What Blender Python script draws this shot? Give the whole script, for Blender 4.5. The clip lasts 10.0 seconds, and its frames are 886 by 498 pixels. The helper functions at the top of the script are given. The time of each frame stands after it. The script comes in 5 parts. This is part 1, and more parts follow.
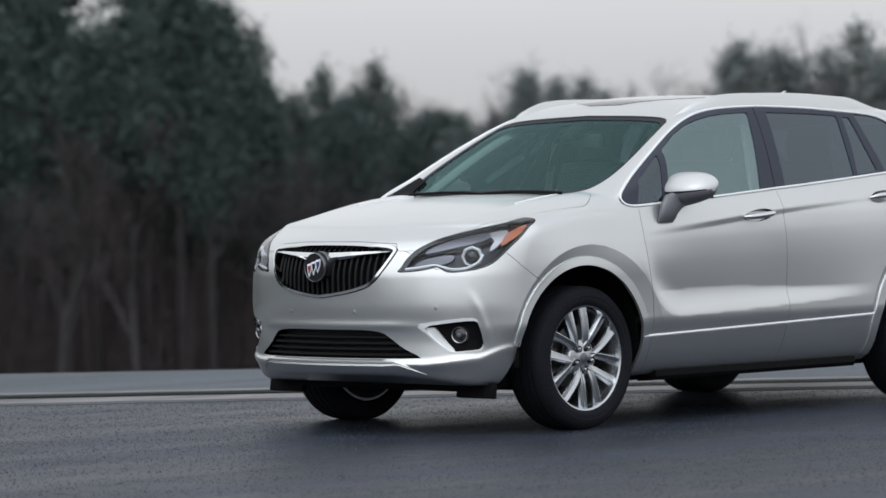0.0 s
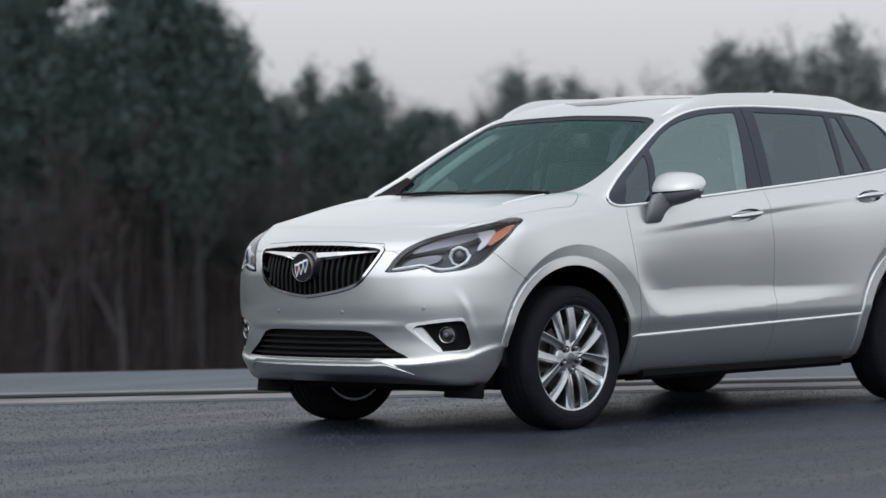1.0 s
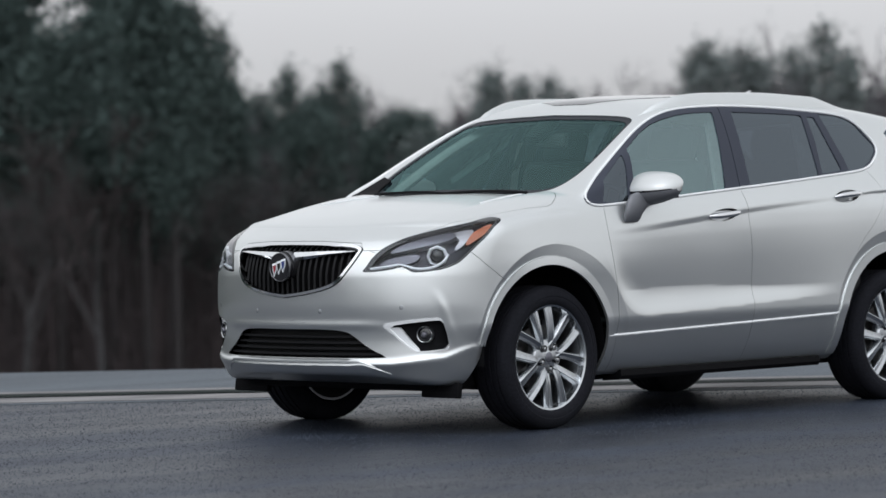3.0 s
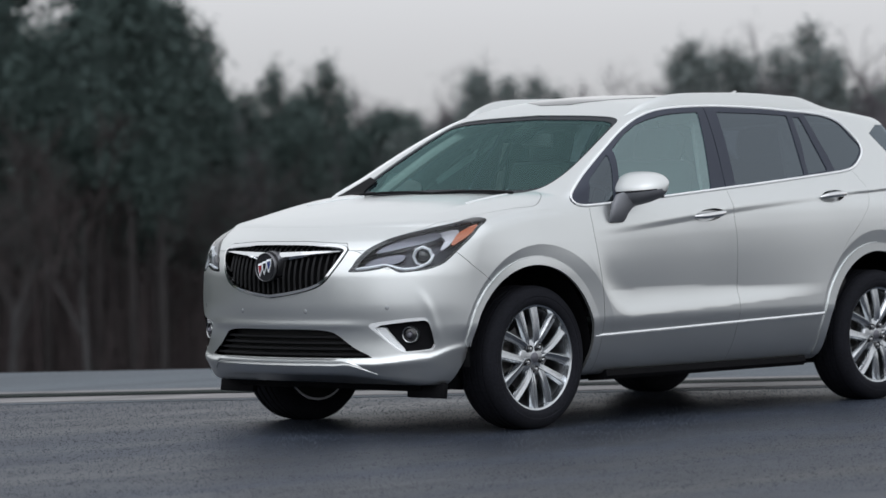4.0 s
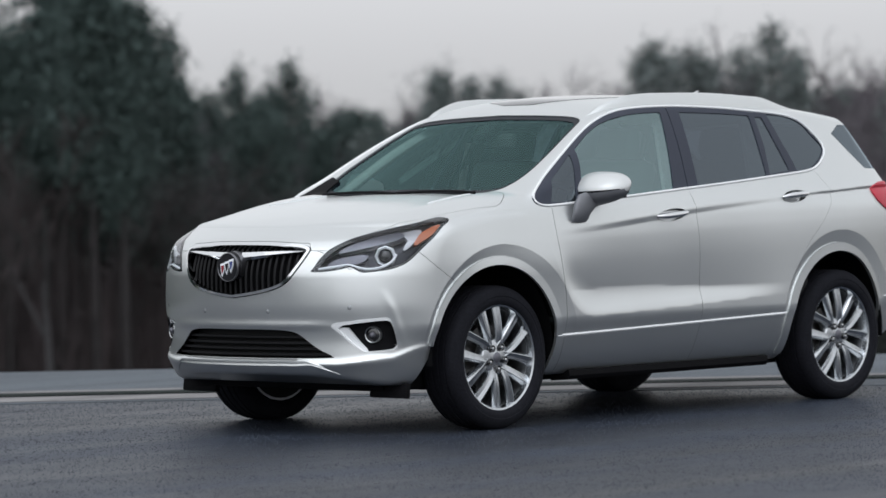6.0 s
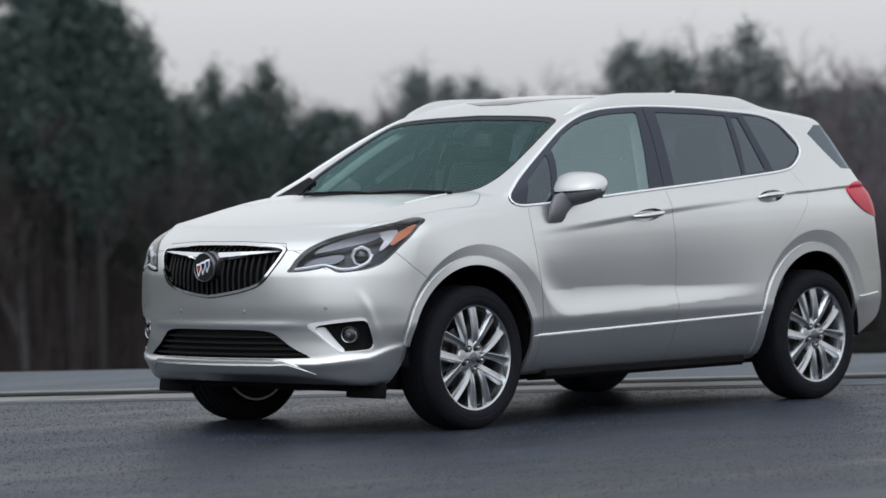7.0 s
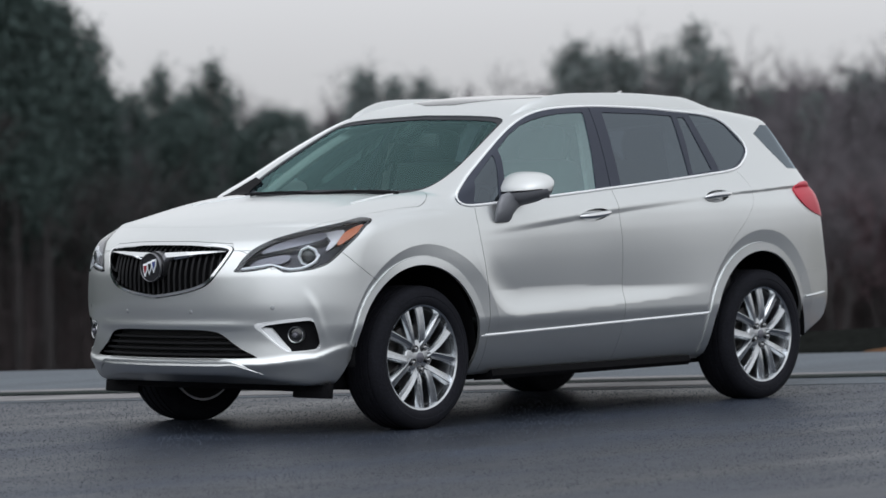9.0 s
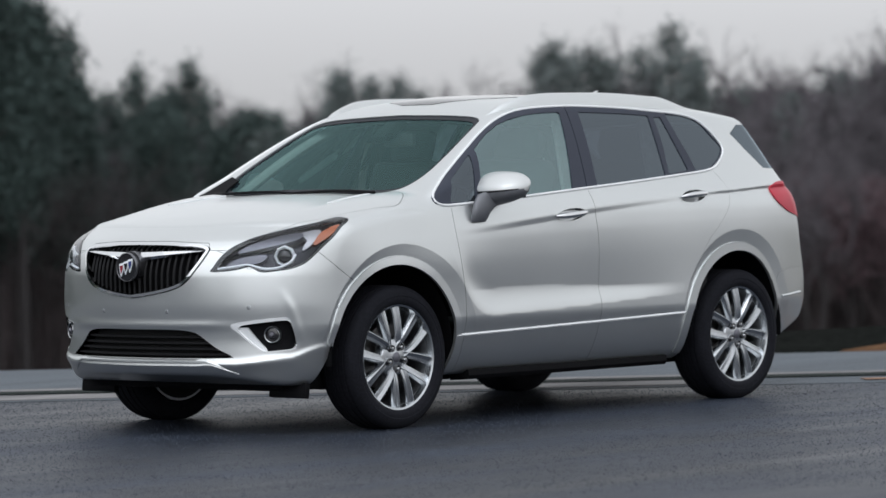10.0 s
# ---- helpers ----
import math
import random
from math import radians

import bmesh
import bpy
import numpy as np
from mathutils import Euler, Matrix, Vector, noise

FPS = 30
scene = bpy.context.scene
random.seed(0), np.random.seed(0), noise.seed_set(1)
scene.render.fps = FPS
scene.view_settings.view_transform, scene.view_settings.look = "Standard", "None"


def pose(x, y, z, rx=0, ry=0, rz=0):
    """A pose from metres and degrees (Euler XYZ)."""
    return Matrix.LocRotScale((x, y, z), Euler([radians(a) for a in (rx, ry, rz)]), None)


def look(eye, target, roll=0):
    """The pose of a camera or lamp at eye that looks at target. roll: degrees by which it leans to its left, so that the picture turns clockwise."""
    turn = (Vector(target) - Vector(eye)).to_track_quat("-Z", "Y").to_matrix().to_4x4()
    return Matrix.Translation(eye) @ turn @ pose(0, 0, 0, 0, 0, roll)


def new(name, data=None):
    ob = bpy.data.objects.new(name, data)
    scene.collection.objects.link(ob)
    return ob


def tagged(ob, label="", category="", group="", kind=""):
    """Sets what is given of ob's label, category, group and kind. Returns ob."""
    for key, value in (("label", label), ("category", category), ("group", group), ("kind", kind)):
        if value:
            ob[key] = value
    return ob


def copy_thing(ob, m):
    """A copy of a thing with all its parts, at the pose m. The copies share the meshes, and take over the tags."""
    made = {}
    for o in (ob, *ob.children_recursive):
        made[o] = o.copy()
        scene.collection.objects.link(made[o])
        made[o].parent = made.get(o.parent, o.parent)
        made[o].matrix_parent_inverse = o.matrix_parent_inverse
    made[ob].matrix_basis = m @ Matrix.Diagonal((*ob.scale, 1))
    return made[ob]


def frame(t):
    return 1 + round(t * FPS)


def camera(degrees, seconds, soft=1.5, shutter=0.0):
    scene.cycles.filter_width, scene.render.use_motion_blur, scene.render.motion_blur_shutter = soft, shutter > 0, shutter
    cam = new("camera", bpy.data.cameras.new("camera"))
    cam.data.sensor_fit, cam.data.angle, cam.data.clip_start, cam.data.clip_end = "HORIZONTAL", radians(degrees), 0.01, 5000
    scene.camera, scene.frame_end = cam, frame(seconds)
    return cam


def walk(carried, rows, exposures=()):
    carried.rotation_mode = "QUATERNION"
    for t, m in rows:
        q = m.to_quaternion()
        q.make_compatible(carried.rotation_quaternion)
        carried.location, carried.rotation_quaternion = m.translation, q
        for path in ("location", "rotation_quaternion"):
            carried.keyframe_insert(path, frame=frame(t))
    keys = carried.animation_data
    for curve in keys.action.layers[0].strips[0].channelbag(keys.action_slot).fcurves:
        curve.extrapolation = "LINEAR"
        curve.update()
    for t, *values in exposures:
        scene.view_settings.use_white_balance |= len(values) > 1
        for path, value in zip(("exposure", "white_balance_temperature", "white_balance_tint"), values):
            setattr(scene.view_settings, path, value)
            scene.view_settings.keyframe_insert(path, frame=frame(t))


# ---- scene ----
from math import atan2, cos, pi, sin, sqrt, tan

# ---- camera: a long lens on a fluid head, panning slowly to the right ----
cam = camera(13.74, 10.0)
cam.data.dof.use_dof = True
cam.data.dof.focus_distance = 18.0
cam.data.dof.aperture_fstop = 2.7
cam.data.dof.aperture_blades = 9
SPOT, REACH = (-13.234, -12.919, 1.1916), 0.18      # the eye at the end of the pan; the eye sits ahead of the pivot
PAN = [
    (0.0, -45.511, -0.961), (0.5, -45.605, -0.963), (1.0, -45.705, -0.965), (1.5, -45.797, -0.967), (2.0, -45.876, -0.972),
    (3.5, -46.150, -0.978), (4.0, -46.270, -0.979), (4.5, -46.417, -0.980), (5.0, -46.553, -0.985), (5.5, -46.688, -0.988),
    (7.0, -47.214, -0.994), (7.5, -47.402, -1.000), (8.0, -47.618, -1.005), (8.5, -47.834, -1.007), (9.0, -48.036, -1.009),
    (9.5, -48.225, -1.013), (10.0, -48.400, -1.019),
]
ROLL = 0.975


def eye(yaw):
    """The lens swings on a short arm round the tripod's axis."""
    a, b = radians(yaw), radians(-48.4)
    return SPOT[0] + REACH * (sin(b) - sin(a)), SPOT[1] + REACH * (cos(a) - cos(b)), SPOT[2]


walk(cam, [(t, pose(*eye(yaw), 90 + pitch, ROLL, yaw)) for t, yaw, pitch in PAN], [(0.0, -0.04, 5940, 9), (10.0, -0.04, 5940, 9)])

# ---- overcast winter daylight ----
world = bpy.data.worlds.new("overcast")
scene.world = world
world.use_nodes = True
wn = world.node_tree
sky = wn.nodes.new("ShaderNodeTexSky")
sky.sky_type = "NISHITA"
sky.sun_disc = False
sky.sun_elevation, sky.sun_rotation = radians(58), radians(240)
sky.air_density, sky.dust_density, sky.ozone_density = 4.0, 4.0, 1.0
grey = wn.nodes.new("ShaderNodeHueSaturation")
grey.inputs["Saturation"].default_value = 0.06
wn.links.new(sky.outputs["Color"], grey.inputs["Color"])
veil = wn.nodes.new("ShaderNodeMix")
veil.data_type, veil.blend_type = "RGBA", "ADD"
veil.inputs[0].default_value = 1.0
veil.inputs[7].default_value = (4.80, 4.52, 4.25, 1)      # even cloud light, brighter overhead
wn.links.new(grey.outputs["Color"], veil.inputs[6])
wn.links.new(veil.outputs[2], wn.nodes["Background"].inputs["Color"])
wn.nodes["Background"].inputs["Strength"].default_value = 0.105
sun = new("sun", bpy.data.lights.new("sun", "SUN"))
sun.data.energy, sun.data.angle, sun.data.color = 0.5, radians(100), (1.0, 0.97, 0.94)
sun.matrix_world = look((-18.4, -10.6, 34), (0, 0, 0))


# ---- materials ----
def shader(name, color, rough=0.5, metal=0.0, coat=0.0, **more):
    m = bpy.data.materials.new(name)
    m.use_nodes = True
    b = m.node_tree.nodes["Principled BSDF"]
    b.inputs["Base Color"].default_value = (*color, 1)
    b.inputs["Roughness"].default_value, b.inputs["Metallic"].default_value = rough, metal
    b.inputs["Coat Weight"].default_value, b.inputs["Coat Roughness"].default_value = coat, 0.03
    for key, value in more.items():
        b.inputs[key.replace("_", " ")].default_value = value
    return m


def noise_node(m, scale, detail=4.0, rough=0.6, stretch=None):
    n = m.node_tree
    coord, tex = n.nodes.new("ShaderNodeTexCoord"), n.nodes.new("ShaderNodeTexNoise")
    tex.inputs["Scale"].default_value, tex.inputs["Detail"].default_value, tex.inputs["Roughness"].default_value = scale, detail, rough
    if stretch:
        mp = n.nodes.new("ShaderNodeMapping")
        mp.inputs["Rotation"].default_value, mp.inputs["Scale"].default_value = stretch
        n.links.new(coord.outputs["Object"], mp.inputs["Vector"])
        n.links.new(mp.outputs["Vector"], tex.inputs["Vector"])
    else:
        n.links.new(coord.outputs["Object"], tex.inputs["Vector"])
    return tex.outputs["Fac"]


def ramped(m, fac, stops):
    r = m.node_tree.nodes.new("ShaderNodeValToRGB")
    while len(r.color_ramp.elements) < len(stops):
        r.color_ramp.elements.new(0.5)
    for e, (at, c) in zip(r.color_ramp.elements, stops):
        e.position, e.color = at, (*c, 1)
    m.node_tree.links.new(fac, r.inputs["Fac"])
    return r.outputs["Color"]


def mixed(m, a, b, fac, mode="MIX"):
    x = m.node_tree.nodes.new("ShaderNodeMix")
    x.data_type, x.blend_type = "RGBA", mode
    for value, slot in ((fac, 0), (a, 6), (b, 7)):
        if hasattr(value, "links"):
            m.node_tree.links.new(value, x.inputs[slot])
        else:
            x.inputs[slot].default_value = value if slot == 0 else (*value, 1)
    return x.outputs[2]


def into(m, out, slot):
    m.node_tree.links.new(out, m.node_tree.nodes["Principled BSDF"].inputs[slot])


def bumped(m, fac, strength, distance=0.01):
    b = m.node_tree.nodes.new("ShaderNodeBump")
    b.inputs["Strength"].default_value, b.inputs["Distance"].default_value = strength, distance
    m.node_tree.links.new(fac, b.inputs["Height"])
    into(m, b.outputs["Normal"], "Normal")


def grain(m, color, scale, amount=0.25, bump=0.0):
    """A surface's own unevenness at a coarse and a fine scale."""
    lo, hi = [tuple(c * k for c in color) for k in (1 - amount, 1 + amount)]
    fine, coarse = noise_node(m, scale, 5), noise_node(m, scale / 12, 3)
    c = ramped(m, fine, [(0.3, lo), (0.7, hi)])
    c2 = ramped(m, coarse, [(0.3, (0.85,) * 3), (0.7, (1.1,) * 3)])
    into(m, mixed(m, c, c2, 1.0, "MULTIPLY"), "Base Color")
    if bump:
        bumped(m, fine, bump)
    return m


def pane(name, tint, gloss=0.03, ior=1.5, sheen=(1, 1, 1)):
    """Tinted glass as one sheet: a coloured see-through layer under a clear gloss."""
    m = bpy.data.materials.new(name)
    m.use_nodes = True
    n = m.node_tree
    n.nodes.remove(n.nodes["Principled BSDF"])
    see, shine, mix, fr = [n.nodes.new("ShaderNode" + k) for k in ("BsdfTransparent", "BsdfGlossy", "MixShader", "Fresnel")]
    see.inputs["Color"].default_value = (*tint, 1)
    shine.inputs["Color"].default_value, shine.inputs["Roughness"].default_value = (*sheen, 1), gloss
    fr.inputs["IOR"].default_value = ior
    n.links.new(fr.outputs["Fac"], mix.inputs[0])
    n.links.new(see.outputs[0], mix.inputs[1])
    n.links.new(shine.outputs[0], mix.inputs[2])
    n.links.new(mix.outputs[0], n.nodes["Material Output"].inputs["Surface"])
    return m


PAINT = shader("white pearl paint", (0.675, 0.688, 0.680), 0.31, 0.90, 0.35, Coat_IOR=1.4)
flake = noise_node(PAINT, 900, 2)
into(PAINT, ramped(PAINT, flake, [(0.3, (0.66, 0.676, 0.674)), (0.7, (0.71, 0.727, 0.725))]), "Base Color")
PAINT.node_tree.nodes["Principled BSDF"].inputs["Coat Roughness"].default_value = 0.12
dust = noise_node(PAINT, 3.0, 6)
into(PAINT, ramped(PAINT, dust, [(0.35, (0.30,) * 3), (0.75, (0.36,) * 3)]), "Roughness")
# the body's paint again, less metallic so the mirror caps look evenly bright
CAP_PAINT = shader("less metallic white paint", (0.60, 0.61, 0.605), 0.34, 0.35, 0.35)
CHROME = shader("chrome", (0.78, 0.79, 0.80), 0.08, 1.0)
SATIN = shader("satin silver", (0.62, 0.63, 0.64), 0.28, 1.0)
ALLOY = grain(shader("polished alloy", (0.54, 0.56, 0.58), 0.26, 1.0), (0.54, 0.56, 0.58), 60, 0.06)
SENSOR = shader("sensor cap", (0.36, 0.37, 0.385), 0.45, 0.6)
STALK = shader("grey mirror stalk", (0.16, 0.165, 0.18), 0.45, 0.3)
ALLOY_DARK = shader("dark grey plastic", (0.055, 0.055, 0.06), 0.42, 0.2)
RUBBER = grain(shader("tyre rubber", (0.011, 0.0115, 0.0155), 0.85, Specular_IOR_Level=0.15), (0.011, 0.0115, 0.0155), 80, 0.3, 0.15)
PLASTIC = grain(shader("black grained plastic", (0.006, 0.006, 0.007), 0.7, Specular_IOR_Level=0.08), (0.006, 0.006, 0.007), 250, 0.3, 0.1)
GLOSS_BLACK = shader("gloss black", (0.012, 0.012, 0.014), 0.12, 0.0, 0.6)
PILLAR = shader("dark pillar film", (0.040, 0.045, 0.062), 0.45, Specular_IOR_Level=0.14)
FRIT = shader("black glass border", (0.014, 0.016, 0.021), 0.4, Specular_IOR_Level=0.12)
GAP = shader("gap", (0.012, 0.012, 0.012), 0.9)
STEEL = grain(shader("brake steel", (0.25, 0.24, 0.23), 0.45, 1.0), (0.25, 0.24, 0.23), 40, 0.25)
EXHAUST = shader("bare steel", (0.45, 0.44, 0.43), 0.35, 1.0)
CLOTH = grain(shader("grey seat leather", (0.035, 0.035, 0.036), 0.6), (0.035, 0.035, 0.036), 6, 0.2)
LINING = grain(shader("light headlining", (0.60, 0.60, 0.58), 0.9), (0.60, 0.60, 0.58), 80, 0.1)
TRIM_GREY = grain(shader("grey pillar trim", (0.17, 0.17, 0.165), 0.9), (0.17, 0.17, 0.165), 80, 0.1)
DASH = grain(shader("dashboard", (0.02, 0.02, 0.021), 0.7), (0.02, 0.02, 0.021), 90, 0.3, 0.1)
SCREEN_GLASS = pane("windscreen glass", (0.80, 1.0, 0.97), 0.02, 1.255, (0.62, 1.0, 1.0))
SIDE_GLASS = pane("door glass", (0.60, 0.80, 0.78), 0.02, 2.75, (0.77, 1.0, 1.03))
PRIVACY = pane("privacy glass", (0.08, 0.095, 0.11), 0.02, 2.0, (0.81, 0.93, 1.04))
LENS = pane("clear lamp lens", (0.93, 0.95, 0.97), 0.02, 1.3)
LAMP_BLACK = shader("lamp housing", (0.035, 0.035, 0.045), 0.35, 0.3)
# trim whose sky reflection is put into a near-white base colour
BRIGHT = shader("sky-white trim", (0.82, 0.83, 0.84), 0.25, 0.2)
POD = shader("badge pod", (0.16, 0.16, 0.17), 0.3, 0.9)
BAR_BLACK = shader("black grille bar", (0.008, 0.008, 0.009), 0.5, Specular_IOR_Level=0.18)
LAMP_PALE = shader("pale lamp blade", (0.46, 0.46, 0.48), 0.3, 0.5)
LAMP_GREY = shader("lamp reflector", (0.17, 0.17, 0.195), 0.35, 0.7)
AMBER = shader("amber reflector", (0.40, 0.11, 0.035), 0.3, 0.0, 0.8)
LIGHT_BAR = shader("white light guide", (0.92, 0.94, 0.97), 0.25)
RED = shader("red lamp lens", (0.46, 0.018, 0.042), 0.3, 0.0, 0.0, Specular_IOR_Level=0.2)
BLUE = shader("blue enamel", (0.04, 0.06, 0.20), 0.2, 0.0, 0.6)
RED_ENAMEL = shader("red enamel", (0.26, 0.03, 0.04), 0.2, 0.0, 0.6)


# ---- mesh helpers ----
def mesh(name, verts, faces, mat, normals=None, smooth=True):
    me = bpy.data.meshes.new(name)
    verts = np.asarray(verts, float)
    me.from_pydata(verts.tolist(), [], [tuple(int(i) for i in f) for f in faces])
    me.materials.append(mat)
    if smooth:
        me.shade_smooth()
    if normals is not None:
        me.normals_split_custom_set_from_vertices(np.asarray(normals, float).tolist())
    me.update()
    return me


def part(name, data, mat, parent, label="", smooth=True, sharp=38):
    """Links a bmesh or a mesh as one object under a thing or a part."""
    if isinstance(data, bmesh.types.BMesh):
        me = bpy.data.meshes.new(name)
        data.to_mesh(me)
        data.free()
        me.materials.append(mat)
        if smooth:
            me.shade_smooth()
            me.set_sharp_from_angle(angle=radians(sharp))
        data = me
    ob = new(name, data)
    ob.parent = parent
    return tagged(ob, label)


def thing(name, label, category, group="", kind="", at=None):
    ob = tagged(new(name), label, category, group, kind)
    if at is not None:
        ob.matrix_basis = at
    return ob


def box(size, m=Matrix(), bevel=0.0, bm=None, seg=2):
    b = bmesh.new()
    bmesh.ops.create_cube(b, size=1, matrix=Matrix.Diagonal((*size, 1)))
    if bevel:
        bmesh.ops.bevel(b, geom=b.edges[:], offset=bevel, segments=seg, profile=0.6, affect="EDGES")
    b.transform(m)
    return b if bm is None else joined(bm, b)


def joined(a, b):
    me = bpy.data.meshes.new("join")
    b.to_mesh(me)
    b.free()
    a.from_mesh(me)
    bpy.data.meshes.remove(me)
    return a


def lathe(profile, n=64, m=Matrix(), closed=False):
    """Turns (radius, height) rows round the z axis."""
    b = bmesh.new()
    rings = [[b.verts.new((r * cos(2 * pi * i / n), r * sin(2 * pi * i / n), h)) for i in range(n)] for r, h in profile]
    pairs = list(zip(rings, rings[1:])) + ([(rings[-1], rings[0])] if closed else [])
    for p, q in pairs:
        for i in range(n):
            j = (i + 1) % n
            b.faces.new((p[i], p[j], q[j], q[i]))
    if not closed:
        b.faces.new(rings[0][::-1])
        b.faces.new(rings[-1])
    bmesh.ops.remove_doubles(b, verts=b.verts[:], dist=1e-6)
    bmesh.ops.recalc_face_normals(b, faces=b.faces[:])
    b.transform(m)
    return b


def loft(rings, caps=True, closed=True):
    """Skins a row of equally long rings of points."""
    b = bmesh.new()
    vs = [[b.verts.new(p) for p in r] for r in rings]
    n = len(vs[0])
    for p, q in zip(vs, vs[1:]):
        for i in range(n if closed else n - 1):
            j = (i + 1) % n
            b.faces.new((p[i], p[j], q[j], q[i]))
    if caps and closed:
        b.faces.new(vs[0][::-1])
        b.faces.new(vs[-1])
    bmesh.ops.recalc_face_normals(b, faces=b.faces[:])
    return b


def tube(points, radii, n=8, flat=1.0, up=Vector((0, 0, 1))):
    """A rod along points; flat squeezes it upwards."""
    pts = [Vector(p) for p in points]
    rings = []
    for i, p in enumerate(pts):
        d = (pts[min(i + 1, len(pts) - 1)] - pts[max(i - 1, 0)]).normalized()
        s = d.cross(up)
        s = s.normalized() if s.length > 1e-4 else d.orthogonal().normalized()
        u = s.cross(d)
        r = radii[i] if hasattr(radii, "__len__") else radii
        rings.append([p + s * r * cos(2 * pi * k / n) + u * r * flat * sin(2 * pi * k / n) for k in range(n)])
    return loft(rings)


def chaikin(pts, times=3, closed=True):
    p = np.array(pts, float)
    for _ in range(times):
        q = np.roll(p, -1, 0) if closed else p[1:]
        a = p if closed else p[:-1]
        p2 = np.stack([0.75 * a + 0.25 * q, 0.25 * a + 0.75 * q], 1).reshape(-1, p.shape[1])
        p = p2 if closed else np.concatenate([p[:1], p2, p[-1:]])
    return p


# ---- the car's skin, as one smooth field: negative inside; x runs from the front axle to the rear, y to the far side ----
def spline(t, knots):
    """A smooth curve through (t, value) knots, flat past its ends."""
    k = np.array(knots, float)
    x, v = k[:, 0], k[:, 1]
    d = np.diff(v) / np.diff(x)
    m = np.concatenate([[0.0], np.where(d[1:] * d[:-1] > 0, 2 * d[1:] * d[:-1] / (d[1:] + d[:-1] + 1e-12 * np.sign(d[1:] + d[:-1] + 1e-30)), 0.0), [0.0]])
    m[0], m[-1] = d[0] * 0.8, d[-1] * 0.8
    t = np.clip(t, x[0], x[-1])
    i = np.clip(np.searchsorted(x, t, side="right") - 1, 0, len(x) - 2)
    w = x[i + 1] - x[i]
    s = (t - x[i]) / w
    return ((2 * s**3 - 3 * s**2 + 1) * v[i] + (s**3 - 2 * s**2 + s) * w * m[i] + (3 * s**2 - 2 * s**3) * v[i + 1] + (s**3 - s**2) * w * m[i + 1])


def ramp(t, a, b):
    s = np.clip((t - a) / (b - a), 0, 1)
    return s * s * (3 - 2 * s)


def smax(a, b, k):
    h = np.clip(0.5 + 0.5 * (a - b) / k, 0, 1)
    return b + (a - b) * h + k * h * (1 - h)


def smin(a, b, k):
    return -smax(-a, -b, k)


HOOD = [(-1.0, 0.905), (-0.93, 0.94), (-0.8, 0.985), (-0.55, 1.052), (-0.2, 1.111), (0.15, 1.148), (0.30, 1.158), (0.45, 1.166), (0.8, 1.18)]
ROOF = [(0.7, 1.50), (0.98, 1.585), (1.2, 1.632), (1.5, 1.656), (1.9, 1.66), (2.4, 1.64), (2.85, 1.607), (3.25, 1.552), (3.5, 1.505)]
NOSE = [(0.15, -0.84), (0.28, -0.915), (0.36, -0.945), (0.45, -0.942), (0.54, -0.951), (0.64, -0.962), (0.76, -0.965), (0.86, -0.945), (0.93, -0.905), (1.0, -0.8)]
TAIL = [(0.15, 3.55), (0.3, 3.63), (0.5, 3.695), (0.62, 3.70), (0.8, 3.665), (1.0, 3.622), (1.1, 3.578), (1.17, 3.52), (1.25, 3.45), (1.6, 3.2)]
SECTION = [(0.15, 0.722), (0.24, 0.788), (0.30, 0.836), (0.36, 0.869), (0.45, 0.903), (0.54, 0.926), (0.7, 0.9245), (0.80, 0.9235), (0.90, 0.919), (0.95, 0.9145), (1.0, 0.908), (1.06, 0.895), (1.13, 0.868), (1.2, 0.838), (1.35, 0.768), (1.5, 0.69), (1.62, 0.615), (1.75, 0.52)]
PLAN = [(-1.0, -0.16), (-0.8, -0.105), (-0.55, -0.055), (-0.3, -0.022), (0.0, -0.004), (0.4, 0.0), (1.5, 0.004), (2.2, 0.0), (2.75, -0.012), (3.1, -0.055), (3.4, -0.13), (3.75, -0.25)]


CREASE = [(0.3, 0.955), (0.985, 1.016), (1.44, 1.060), (1.92, 1.096), (2.43, 1.129), (2.71, 1.141), (3.08, 1.159), (3.5, 1.170)]
FENDER = [(-0.46, 0.945), (-0.39, 0.990), (-0.27, 1.023), (-0.165, 1.040), (-0.02, 1.053), (0.22, 1.064)]
ARCHES = ((-0.040, 0.378), (2.692, 0.380))
LIPS = ((-0.035, 0.385, 0.460), (2.680, 0.380, 0.471))          # outer edge of each flared lip
WEDGES = ((0.0, 0.375, 0.527), (2.710, 0.375, 0.543))           # outer edge of the flat that slants in above it


